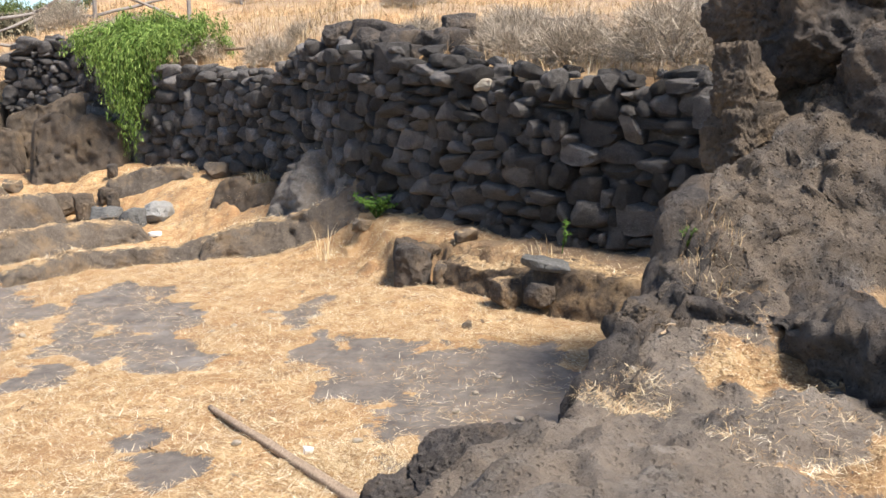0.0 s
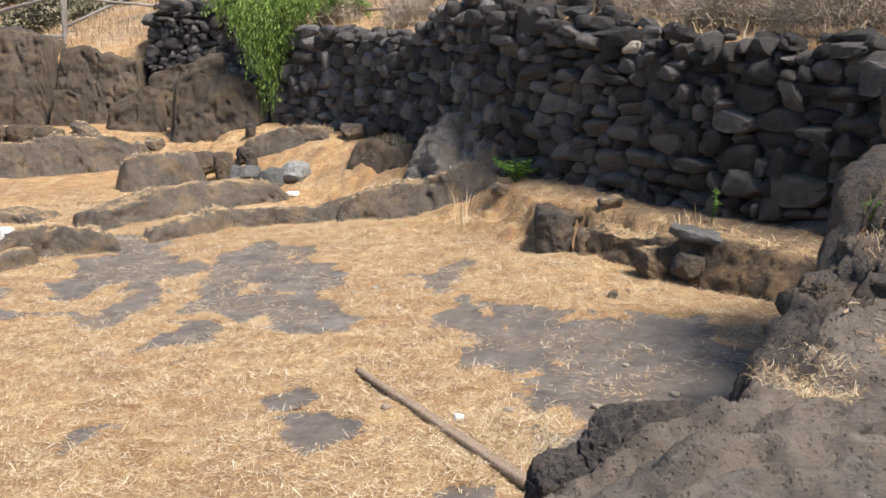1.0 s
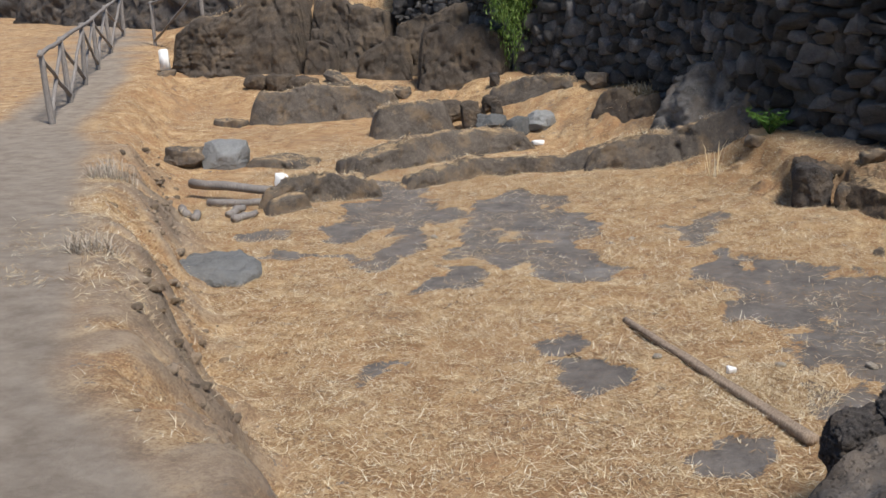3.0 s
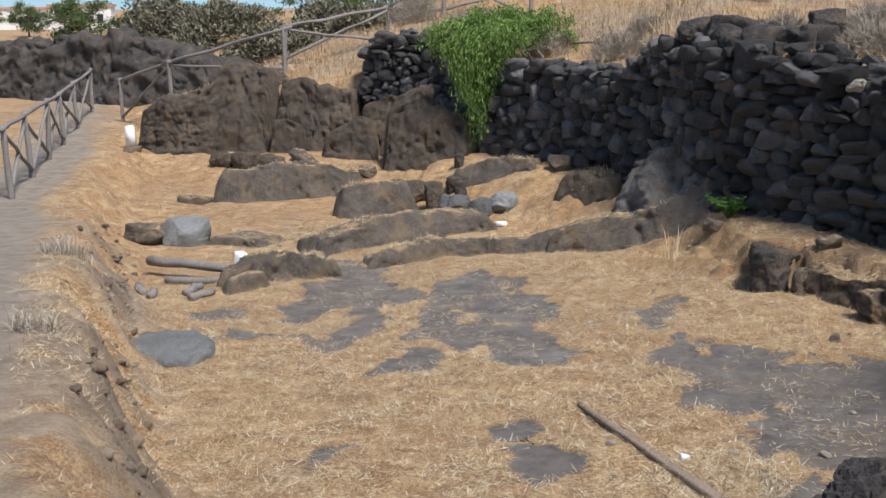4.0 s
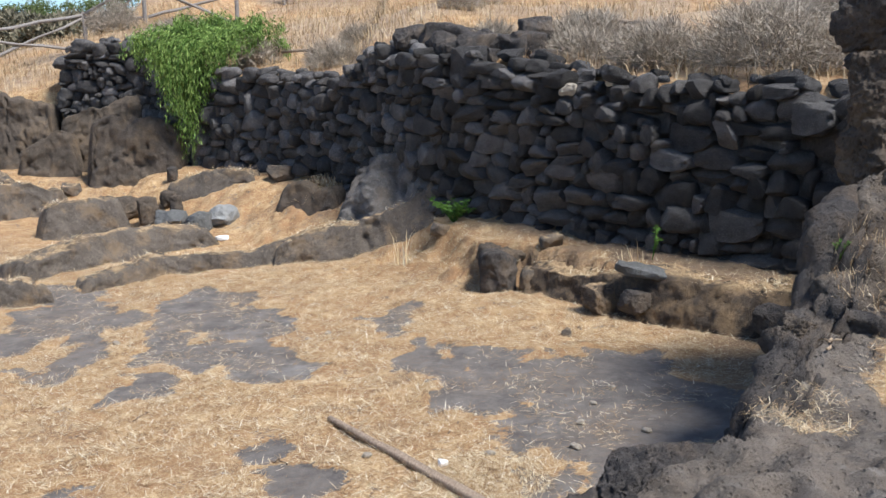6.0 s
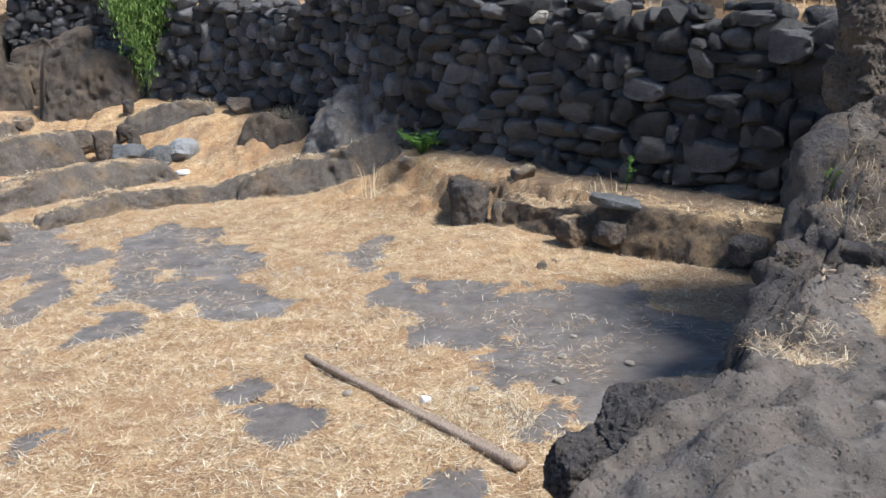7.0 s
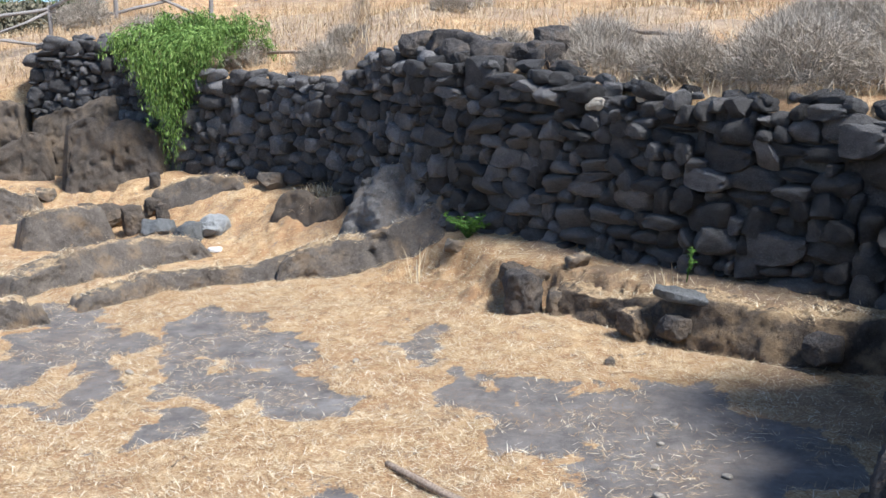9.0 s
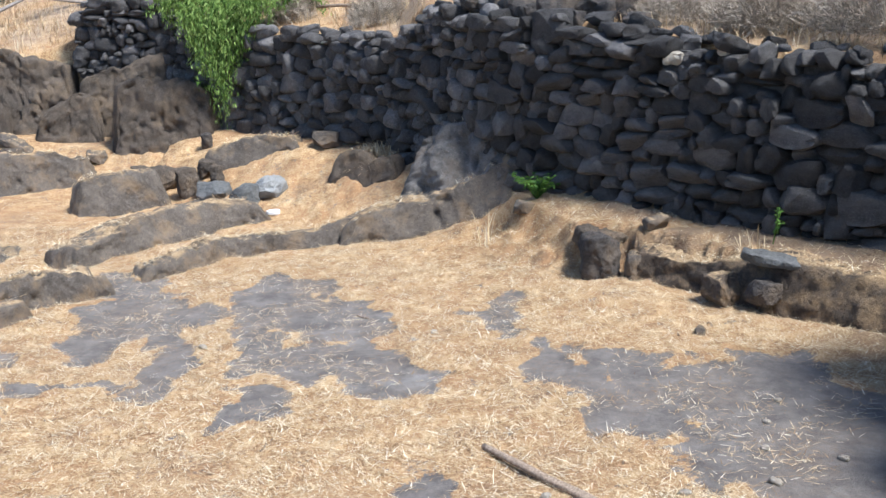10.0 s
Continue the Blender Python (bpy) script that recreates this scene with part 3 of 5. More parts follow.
part("crest", bedrock([(0.62, 4.92), (0.88, 5.22), (1.06, 5.46), (1.26, 5.84), (1.64, 6.38), (1.8, 6.7)], [0.72, 0.88, 0.98, 1.15, 1.38, 1.6, 1.6], 0.45, 43, 0.06, 0.15, 0.9, 0.06, 0.18), M_CRAG, CRAG)
for k, (x, y, z, r) in enumerate([(1.16, 5.5, 1.06, .13), (0.98, 5.16, 0.92, .09), (1.62, 6.1, 1.55, .13)]):
    boulder("block", x, y, (r, r * 0.9, r * 0.8), 160 + k, 35 * k, "", z=z, material=M_FACE, rough=0.34, detail=6, box=0.75, parent=CRAG)
boulder("block", 0.15, 4.35, (0.34, 0.22, 0.16), 9, 20, "", z=0.62, material=M_CRAG, rough=0.28, detail=6, box=0.62, parent=CRAG)
boulder("block", -0.22, 4.2, (0.16, 0.16, 0.22), 10, 20, "", z=0.36, material=M_CRAG, rough=0.28, detail=6, box=0.62, parent=CRAG)

part("tier", bedrock([(2.55, 4.35), (2.2, 4.75), (1.8, 5.2), (1.5, 5.45), (1.2, 5.4)], [0.44, 0.46, 0.44, 0.48, 0.50], 0.55, 41, -0.05, 0.15, 1.0, 0.12, 0.88), M_CRAG, CRAG)
part("tier", bedrock([(2.9, 5.9), (2.45, 6.1), (2.0, 6.3)], [0.35, 0.40, 0.25], 0.4, 42, 0.1, 0.08, 1.0, 0.08, 1.35), M_CRAG, CRAG)

# rocks of the far side
outcrop("rock_outcrop", "long cut face of brown pitted lava bedrock below the fence", [
    dict(line=[(-9.62, 19.0), (-10.6, 19.05), (-11.6, 19.05), (-12.7, 19.3)], heights=[1.5, 1.55, 1.5, 1.2, 1.0, 0.75], depth=1.0, seed=3, lean=0.3, rough=0.075, ends=0.05, back=0.9, base=0.24)], M_FACE)
outcrop("rock_outcrop", "squared brown lava bedrock face split by a crack", [
    dict(line=[(-7.85, 19.0), (-8.7, 19.0), (-9.6, 19.15)], heights=[1.3, 1.4, 1.5, 1.45], depth=0.9, seed=5, lean=0.25, rough=0.075, ends=0.04, base=0.15),
    dict(line=[(-8.8, 18.82), (-9.55, 18.85)], heights=[0.78, 0.85, 0.8], depth=0.4, seed=6, lean=0.2, rough=0.05, ends=0.07, base=0.12)], M_FACE)
outcrop("leaning_rock", "leaning wedge of dark lava fallen from the face", [
    dict(line=[(-7.2, 18.45), (-7.75, 18.42), (-8.35, 18.5)], heights=[0.75, 1.0, 0.8, 0.45], depth=0.45, seed=7, lean=0.3, rough=0.06, ends=0.12, base=0.12)], M_FACE)
outcrop("rock_outcrop", "stepped dark lava rock below the small wall", [
    dict(line=[(-6.1, 18.75), (-6.9, 18.75), (-7.7, 18.85)], heights=[1.3, 1.32, 1.25, 1.05], depth=0.8, seed=8, lean=0.25, rough=0.08, ends=0.06, base=0.15),
    dict(line=[(-5.0, 18.6), (-5.6, 18.7), (-6.3, 18.8)], heights=[1.3, 1.4, 1.35], depth=0.6, seed=9, lean=0.2, rough=0.08, ends=0.06, base=0.15)], M_FACE)
outcrop("boulder", "big leaning brown lava slab beside the caper plant", [
    dict(line=[(-5.25, 17.75), (-5.9, 17.75), (-6.9, 17.8)], heights=[1.15, 1.22, 1.2, 0.95], depth=0.6, seed=10, lean=0.28, rough=0.075, ends=0.06, base=0.08)], M_FACE)
boulder("fallen_slab", -8.55, 18.35, (0.36, 0.12, 0.09), 125, -28, "fallen lava slab leaning in the straw", tilt=(0, 22), box=0.8)
boulder("stone", -7.1, 17.75, (0.16, 0.14, 0.11), 126, 10, "rounded brown lava stone in the straw")
boulder("stump_stone", -5.25, 17.25, (0.09, 0.08, 0.13), 127, 0, "thin upright dark stone beside the leaning slab", material=M_CRAG)
for k, (x, y, hx, hz) in enumerate([(-10.2, 18.3, .26, .15), (-9.65, 18.15, .30, .17), (-9.1, 18.0, .34, .19), (-8.45, 17.85, .22, .13)]):
    boulder("rock", x, y, (hx, hx * 0.7, hz), 140 + k, -12 + 9 * k, "low broken dark lava rock on the straw", material=M_FACE, sink=0.2)
outcrop("long_rock", "long low ridge of brown lava bedrock", [
    dict(line=[(-6.85, 17.15), (-7.6, 16.8), (-8.4, 16.45), (-9.35, 16.15)], heights=[0.40, 0.58, 0.62, 0.60, 0.52], depth=0.65, seed=12, lean=0.4, rough=0.06, ends=0.07, back=0.6, round_=9)], straw=0.35)
boulder("rock", -9.75, 16.25, (0.28, 0.2, 0.08), 18, -12, "flat lava rock sunk in the straw", sink=0.25)
outcrop("rounded_rock", "rounded grey-brown lava rock with pale roots on its end", [
    dict(line=[(-5.55, 15.75), (-6.05, 15.45), (-6.7, 15.05)], heights=[0.38, 0.52, 0.52, 0.42], depth=0.5, seed=13, lean=0.45, rough=0.065, ends=0.14, back=0.7, round_=12)], straw=0.30)
for k, (x, y, hx, hz) in enumerate([(-5.35, 16.05, .17, .22), (-5.75, 16.55, .24, .17), (-6.15, 16.75, .2, .14), (-5.15, 16.5, .15, .12), (-4.95, 16.15, .12, .18)]):
    boulder("rock", x, y, (hx, hx * 0.8, hz), 150 + k, 30 * k, "small dark lava block beside the rounded rock", material=M_FACE, box=0.85)
outcrop("rock_ledge", "flat lava ledge in the straw below the wall", [
    dict(line=[(-3.75, 16.35), (-4.4, 16.45), (-5.3, 16.5)], heights=[0.22, 0.34, 0.42, 0.30], depth=0.6, seed=14, lean=0.5, rough=0.05, ends=0.12, round_=9)], straw=0.50)
boulder("rock", -3.35, 16.35, (0.22, 0.16, 0.13), 23, 0, "small broken lava stone")
boulder("rock", -3.0, 16.5, (0.16, 0.14, 0.10), 22, 40, "small broken lava stone")
boulder("grey_stone", -4.95, 15.75, (0.25, 0.18, 0.15), 24, -14, "smooth grey stone lying in the straw", material=M_SLAB, box=0.65)
boulder("grey_stone", -4.45, 15.35, (0.20, 0.17, 0.17), 25, 30, "brown-grey stone lying in the straw", material=M_SLABD)
boulder("grey_stone", -4.1, 15.5, (0.22, 0.16, 0.15), 26, 10, "grey stone lying in the straw", material=M_SLAB)
boulder("grey_stone", -8.15, 12.95, (0.33, 0.24, 0.21), 27, 10, "rounded pale grey boulder", material=M_SLAB, box=0.6, rough=0.1)
boulder("rock", -8.72, 12.95, (0.36, 0.25, 0.15), 28, 0, "low lava rock beside the pale boulder")
outcrop("sunken_rock", "low lava rock barely showing through the straw", [
    dict(line=[(-6.9, 12.9), (-7.4, 12.95), (-7.95, 12.9)], heights=[0.05, 0.12, 0.08], depth=0.7, seed=15, lean=0.8, rough=0.04, ends=0.2)], straw=0.60)
boulder("grey_slab", -5.95, 8.3, (0.50, 0.40, 0.10), 29, 8, "flat grey slab sunk in the straw", material=M_SLAB, box=0.6, z=-0.29, sink=0.3, tilt=(4, -4), rough=0.22)
# low kerbs of lava rock across the pit
outcrop("kerb_ledge", "low worn lava kerb edging the straw floor", [
    dict(line=[(-2.6, 13.3), (-3.4, 13.2), (-4.2, 13.0), (-4.7, 12.5), (-5.1, 12.1)], heights=[0.30, 0.24, 0.22, 0.22, 0.16, 0.1], depth=0.38, seed=16, lean=0.5, rough=0.06, ends=0.05)], group="kerb ledges", straw=0.55)
outcrop("kerb_ledge", "smooth whale-backed lava kerb behind the first one", [
    dict(line=[(-3.9, 14.6), (-4.55, 14.3), (-5.15, 13.65), (-5.6, 13.0), (-6.0, 12.35)], heights=[0.18, 0.34, 0.42, 0.40, 0.30, 0.16], depth=0.6, seed=17, lean=0.6, rough=0.055, ends=0.08, round_=12)], group="kerb ledges", straw=0.35)
outcrop("kerb_ledge", "crumbling end of the lava kerb beside the logs", [
    dict(line=[(-5.3, 11.75), (-5.75, 11.35), (-6.1, 10.95), (-6.5, 10.65)], heights=[0.16, 0.28, 0.36, 0.34, 0.2], depth=0.6, seed=18, lean=0.5, rough=0.08, ends=0.08),
    dict(line=[(-5.9, 10.85), (-6.3, 10.45)], heights=[0.14, 0.2, 0.1], depth=0.3, seed=19, lean=0.5, rough=0.06, ends=0.15)], group="kerb ledges", straw=0.45)
outcrop("rock_ridge", "brown lava ramp climbing from the kerb to the wall", [
    dict(line=[(-0.95, 13.08), (-1.5, 13.2), (-2.15, 13.25), (-2.6, 13.2), (-3.05, 13.12)], heights=[0.62, 0.52, 0.44, 0.40, 0.30, 0.16], depth=0.45, seed=20, lean=0.55, rough=0.055, ends=0.05, back=0.9)], straw=0.40)
outcrop("rock_ridge", "pitted grey lava mass leaning on the wall above the ramp", [
    dict(line=[(-0.78, 13.18), (-1.25, 13.38), (-1.75, 13.65), (-2.25, 14.0)], heights=[1.25, 1.2, 1.1, 0.95, 0.72], depth=0.7, seed=21, lean=0.42, rough=0.12, ends=0.06, base=0.22)], M_CLINKER, straw=0.10)
outcrop("rock_ledge", "dark lava ledge holding back a heap of straw", [
    dict(line=[(-2.35, 14.75), (-2.75, 14.95), (-3.3, 15.3)], heights=[0.30, 0.36, 0.40, 0.28], depth=0.4, seed=22, lean=0.3, rough=0.06, ends=0.1)], M_FACE)
# broken bank at the edge of the terrace
boulder("stone_block", -0.25, 11.2, (0.20, 0.18, 0.24), 60, 10, "squared black lava block at the end of the terrace", material=M_CRAG, box=0.75, sink=0.02, z=-0.02)
boulder("stone", 0.05, 11.05, (0.09, 0.08, 0.15), 61, 0, "small upright stone beside the black block", material=M_ROCK, sink=0.05, z=0.0)
boulder("stone", -0.22, 11.55, (0.24, 0.28, 0.09), 62, 20, "rough lava stone behind the black block", material=M_FACE, sink=0.32, rough=0.3)
boulder("stone", 0.72, 10.2, (0.17, 0.16, 0.17), 64, 30, "rough round brown stone at the terrace edge", material=M_EARTH, z=0.0)
boulder("stone", 1.02, 9.92, (0.15, 0.13, 0.12), 65, 10, "black lava stone under the slab", material=M_CRAG, z=0.1)
boulder("stone", 2.15, 9.12, (0.17, 0.14, 0.14), 69, -25, "dark lava stone in the terrace edge", material=M_CRAG, z=0.12)
outcrop("terrace_bank", "crumbling brown earth bank of the terrace", [
    dict(line=[(3.0, 8.75), (2.5, 8.98), (1.71, 9.3), (1.2, 9.75), (0.85, 10.08), (0.31, 10.66), (-0.1, 10.98)], heights=[.44, .44, .42, .42, .38, .33, .28], depth=0.5, seed=24, lean=0.45, rough=0.06, ends=0.03, back=1.0, base=0.0)], M_EARTH, straw=0.60)
boulder("flat_slab", 1.12, 10.0, (0.28, 0.15, 0.055), 68, -12, "flat grey stone slab lying on the terrace", material=M_SLABD, box=0.8, rough=0.12, z=0.44, tilt=(0, 4))
for k, (x, y, r) in enumerate([(0.35, 11.9 - 0.55, .13), (-0.9, 12.6, .12), (0.3, 9.35, .06)]):
    boulder("stone", x, y, (r, r * .8, r * .6), 75 + k, 40 * k, "loose lava stone lying on the ground", detail=4)


boulder("pale_stone", 1.0, 11.42, (0.10, 0.09, 0.07), 91, 20, "pale weathered stone on the wall's crest", material=M_PALE, z=2.22)
boulder("tan_stone", 0.55, 11.74, (0.11, 0.08, 0.07), 92, -30, "tan lava stone on the wall's crest", material=M_PALE, z=2.10)
boulder("rubble_stone", -0.75, 13.75, (0.28, 0.2, 0.14), 93, 30, "black lava rubble heaped on the wall", material=M_CRAG, z=2.5)
boulder("rubble_stone", -0.1, 13.3, (0.25, 0.2, 0.13), 94, 70, "black lava rubble heaped on the wall", material=M_CRAG, z=2.5)
boulder("rubble_stone", -1.2, 14.5, (0.3, 0.2, 0.15), 95, 10, "black lava rubble heaped on the wall", material=M_CRAG, z=2.55)
boulder("rubble_stone", 0.3, 13.4, (0.22, 0.18, 0.2), 96, 10, "black lava rubble heaped on the wall", material=M_CRAG, z=2.6)


rr = random.Random(19)
for k in range(16):
    x = rr.uniform(-1.7, 0.35)
    y = 12.55 - 0.95 * x + rr.uniform(0.25, 1.0)
    h = rr.uniform(0.10, 0.24)
    boulder("rubble_stone", x, y, (h * 1.3, h, h * 0.8), 600 + k, rr.uniform(0, 180), "black lava rubble heaped on the wall", material=M_CRAG, sink=0.15, detail=4, box=0.8, group="rubble on the wall", z=high(x, y) + rr.uniform(-0.02, 0.10))


# ---- dry-stone walls ----
SHAPES = []
for k in range(26):
    me = bpy.data.meshes.new("stone_shape")
    b = lump(200 + k, (0.5, 0.5, 0.5), 3, 0.95, 0.15, 1.1, 9)
    b.to_mesh(me)
    b.free()
    me.materials.append(M_STONE)
    me.shade_smooth()
    me.set_sharp_from_angle(angle=radians(28))
    SHAPES.append(me)


def wall_stones(line, seed, big=lambda s: 1.0):
    """Matrices of the stones of a wall: uneven courses along its line."""
    r = random.Random(seed)
    total, at = along(line)
    out = []
    foot = [0.0] * (int(total / 0.05) + 2)
    s = 0.0
    lows = []
    for i in range(len(foot)):
        p, d = at(min(i * 0.05, total))
        side_ = Vector((d.y, -d.x, 0))
        f = p - side_ * 0.0
        foot[i] = high(f.x + 0.25 * (-d.y), f.y + 0.25 * d.x) - 0.06
        lows.append(float(np.interp(f.x, TOP_X, TOP_Z)))
    base = foot[:]
    guard = 0
    while guard < 60:
        guard += 1
        s = -r.random() * 0.2
        course = r.uniform(0.11, 0.21)
        added = False
        nxt = base[:]
        while s < total:
            w = r.choice((0.11, 0.15, 0.18, 0.22, 0.26, 0.3, 0.38, 0.46)) * big(s)
            i0, i1 = max(0, int(s / 0.05)), min(len(base) - 1, int((s + w) / 0.05))
            if i0 > i1:
                s += w
                continue
            b0 = sum(base[i0:i1 + 1]) / (i1 - i0 + 1)
            top = lows[(i0 + i1) // 2] + r.uniform(-0.05, 0.08)
            h = min(course * r.uniform(0.6, 1.6), w * 1.15) * (big(s) ** 0.7)
            if b0 + h * 0.6 < top:
                added = True
                p, d = at(min(max(s + w / 2, 0), total))
                fwd = Vector((-d.y, d.x, 0)) * -1
                depth = r.uniform(0.3, 0.42)
                q = p + fwd * (0.05 + r.uniform(-0.06, 0.05))
                yaw = math.degrees(math.atan2(d.y, d.x)) + r.uniform(-7, 7)
                m = pose(q.x, q.y, b0 + h / 2, r.uniform(-6, 6), r.uniform(-9, 9), yaw) @ Matrix.Diagonal((w * 1.10, depth, h * 1.15, 1))
                out.append((s + w / 2, m))
                for i in range(i0, i1 + 1):
                    nxt[i] = b0 + h * 0.96
            s += w * 0.98
        base = nxt
        if not added:
            break
    # loose stones along the crest
    s = 0.0
    while s < total:
        p, d = at(s)
        t = float(np.interp(p.x, TOP_X, TOP_Z))
        back = Vector((d.y, -d.x, 0))
        q = p + back * r.uniform(-0.02, 0.45)
        k = r.uniform(0.12, 0.3)
        out.append((s, pose(q.x, q.y, t + r.uniform(0.0, 0.10), r.uniform(-20, 20), r.uniform(-20, 20), r.uniform(0, 180)) @ Matrix.Diagonal((k * 1.3, k, k * 0.6, 1))))
        s += r.uniform(0.10, 0.22)
    return out


def joined(name, rows, shapes, parent, material, label):
    verts, faces = [], []
    r = random.Random(5)
    for _, m in rows:
        me = r.choice(shapes)
        k = len(verts)
        verts += [tuple(m @ v.co) for v in me.vertices]
        faces += [tuple(k + i for i in f.vertices) for f in me.polygons]
    ob = part(name, (verts, faces), material, parent, label)
    ob["kind"] = "stuff"
    return ob


def core(line, parent):
    """Earth and rubble core behind the face stones."""
    total, at = along(line)
    verts, faces = [], []
    n = int(total / 0.25) + 1
    for i in range(n + 1):
        p, d = at(total * i / n)
        back = Vector((d.y, -d.x, 0))
        t = float(np.interp(p.x, TOP_X, TOP_Z)) - 0.05
        for off, z in ((0.04, -0.6), (0.04, t), (0.45, t), (0.45, -0.6)):
            q = p + back * off
            verts.append((q.x, q.y, z))
    for i in range(n):
        for k in range(4):
            a, b = 4 * i + k, 4 * i + (k + 1) % 4
            faces.append((a, b, b + 4, a + 4))
    faces += [(0, 1, 2, 3), (4 * n, 4 * n + 3, 4 * n + 2, 4 * n + 1)]
    return part("core", (verts, faces), M_STONES, parent, smooth=False)


def dry_wall(line, seed, label, big, nearest):
    wall = thing("dry_stone_wall", label, "wall")
    wall["kind"] = "structure"
    rows = wall_stones(line, seed, big)
    core(line, wall)
    rows.sort(key=lambda a: a[0])
    r = random.Random(seed + 1)
    for _, m in rows[:nearest]:
        ob = new("stone", r.choice(SHAPES))
        ob.parent = wall
        ob.matrix_basis = m
    if rows[nearest:]:
        joined("far_stones", rows[nearest:], SHAPES, wall, M_STONES, "small black lava stones")
    return wall


# ---- plants ----
def scatter(n, x0, x1, y0, y1, keep, rng_):
    x, y = rng_.uniform(x0, x1, n), rng_.uniform(y0, y1, n)
    z, straw, way, rock = land(x, y)
    ok = keep(x, y, z, straw, way, rock, rng_)
    return np.stack([x, y, z], -1)[ok]


r1 = np.random.default_rng(11)
DW = lambda x, y: -side(x, y, SCARP)
# straw litter on the pit floor and the banks
floor_pts = scatter(190000, -7.5, 2.8, 4.3, 14.5, lambda x, y, z, s, p, k, r: (s * (1 - p) * (1 - k) > r.uniform(0.2, 1.0, len(x))) & (DW(x, y) < -0.05), r1)
litter = part("straw_litter", fan(floor_pts + np.array([0, 0, 0.006]), r1, 0.078, 0.0014, 1.60, flat=0.6), M_STRAW, smooth=False)
tagged(litter, "loose golden straw littering the pit floor", "straw", kind="stuff")
coarse = scatter(60000, -7.5, 2.8, 4.3, 14.5, lambda x, y, z, s, p, k, r: (s * (1 - p) * (1 - k) > r.uniform(0.1, 1.0, len(x))) & (DW(x, y) < -0.05) & (vnoise(x * 2.2, y * 2.2, 43) > r.uniform(-0.9, 0.6, len(x))), r1)
tagged(part("straw_litter", fan(coarse + np.array([0, 0, 0.012]), r1, 0.12, 0.0018, 1.60, flat=0.68), M_STRAW, smooth=False), "longer pale straws strewn over the floor", "straw", kind="stuff")
bits = scatter(42000, -6.5, 2.2, 4.5, 13, lambda x, y, z, s, p, k, r: (k < 0.4) & (DW(x, y) < -0.1) & (fractal(x * 2.6, y * 2.6, 71, 4, 0.6) > r.uniform(-0.25, 0.75, len(x))), r1)
tagged(part("straw_litter", fan(bits + np.array([0, 0, 0.006]), r1, 0.09, 0.002, 1.58, flat=0.8), M_STRAW, smooth=False), "single straws lying on bare rock", "straw", kind="stuff")
bank_pts = scatter(100000, -13, -2.2, 2.0, 19, lambda x, y, z, s, p, k, r: (side(x, y, PATH_EDGE) > -1.3) & (side(x, y, PATH_EDGE) < 4.5) & (p < r.uniform(0, 0.6, len(x))) & (DW(x, y) < -0.1), r1)
tagged(part("bank_grass", fan(bank_pts, r1, 0.075, 0.0012, 1.55, 0.1, flat=0.5), M_STRAW, smooth=False), "short dry grass on the path bank", "grass", kind="stuff")
back_pts = scatter(30000, -12, -0.2, 11.5, 19.5, lambda x, y, z, s, p, k, r: (DW(x, y) < -0.05) & (p < 0.3) & (vnoise(x * 1.2, y * 1.2, 41) > -0.2), r1)
tagged(part("straw_litter", fan(back_pts, r1, 0.09, 0.002, 1.58, 0.05, flat=0.75), M_STRAW, smooth=False), "dry straw between the far rocks", "straw", kind="stuff")
terrace_pts = scatter(12000, -1.5, 3.2, 8.8, 13, lambda x, y, z, s, p, k, r: (-side(x, y, TERRACE) > 0.3) & (DW(x, y) < -0.1) & (k < 0.6) & (p < r.uniform(0, 1.2, len(x))), r1)
tagged(part("terrace_grass", fan(terrace_pts, r1, 0.09, 0.0016, 1.55, 0.1, flat=0.6), M_STRAW, smooth=False), "thin dry grass on the terrace", "grass", kind="stuff")
# dry grass of the hillside
hill_pts = scatter(230000, -26, 9, 8.0, 40, lambda x, y, z, s, p, k, r: (DW(x, y) > 0.25) & (vnoise(x * 0.9, y * 0.9, 51) > r.uniform(-1.2, 0.5, len(x))), r1)
tagged(part("hillside_grass", fan(hill_pts, r1, 0.26, 0.004, 1.0, 0.25), M_DRY, smooth=False), "tall golden dry grass on the hillside", "grass", kind="stuff")
crag_pts = scatter(60000, -0.4, 3.4, 2.6, 7.5, lambda x, y, z, s, p, k, r: (-side(x, y, CRAG_EDGE) > 0.15) & (s > r.uniform(0.3, 1.0, len(x))), r1)
tagged(part("crag_straw", fan(crag_pts, r1, 0.09, 0.0012, 1.56, 0.1, flat=0.6), M_STRAW, smooth=False), "dry straw caught on the lava crag", "straw", kind="stuff")


def tuft(name, x, y, n, spread, length, label, material=None, lean=0.9, width=0.004, seed=0, z=None, category="grass"):
    r = np.random.default_rng(seed + 100)
    a, q = r.uniform(0, 6.283, n), spread * np.sqrt(r.uniform(0, 1, n))
    px, py = x + q * np.cos(a), y + q * np.sin(a)
    pz = land(px, py)[0] if z is None else np.full(n, z)
    ob = part(name, fan(np.stack([px, py, pz], -1), r, length, width, lean, 0.25, flat=0.6 if lean > 1.4 else 0.0), material or M_STRAW, smooth=False)
    return tagged(ob, label, category, kind="stuff")


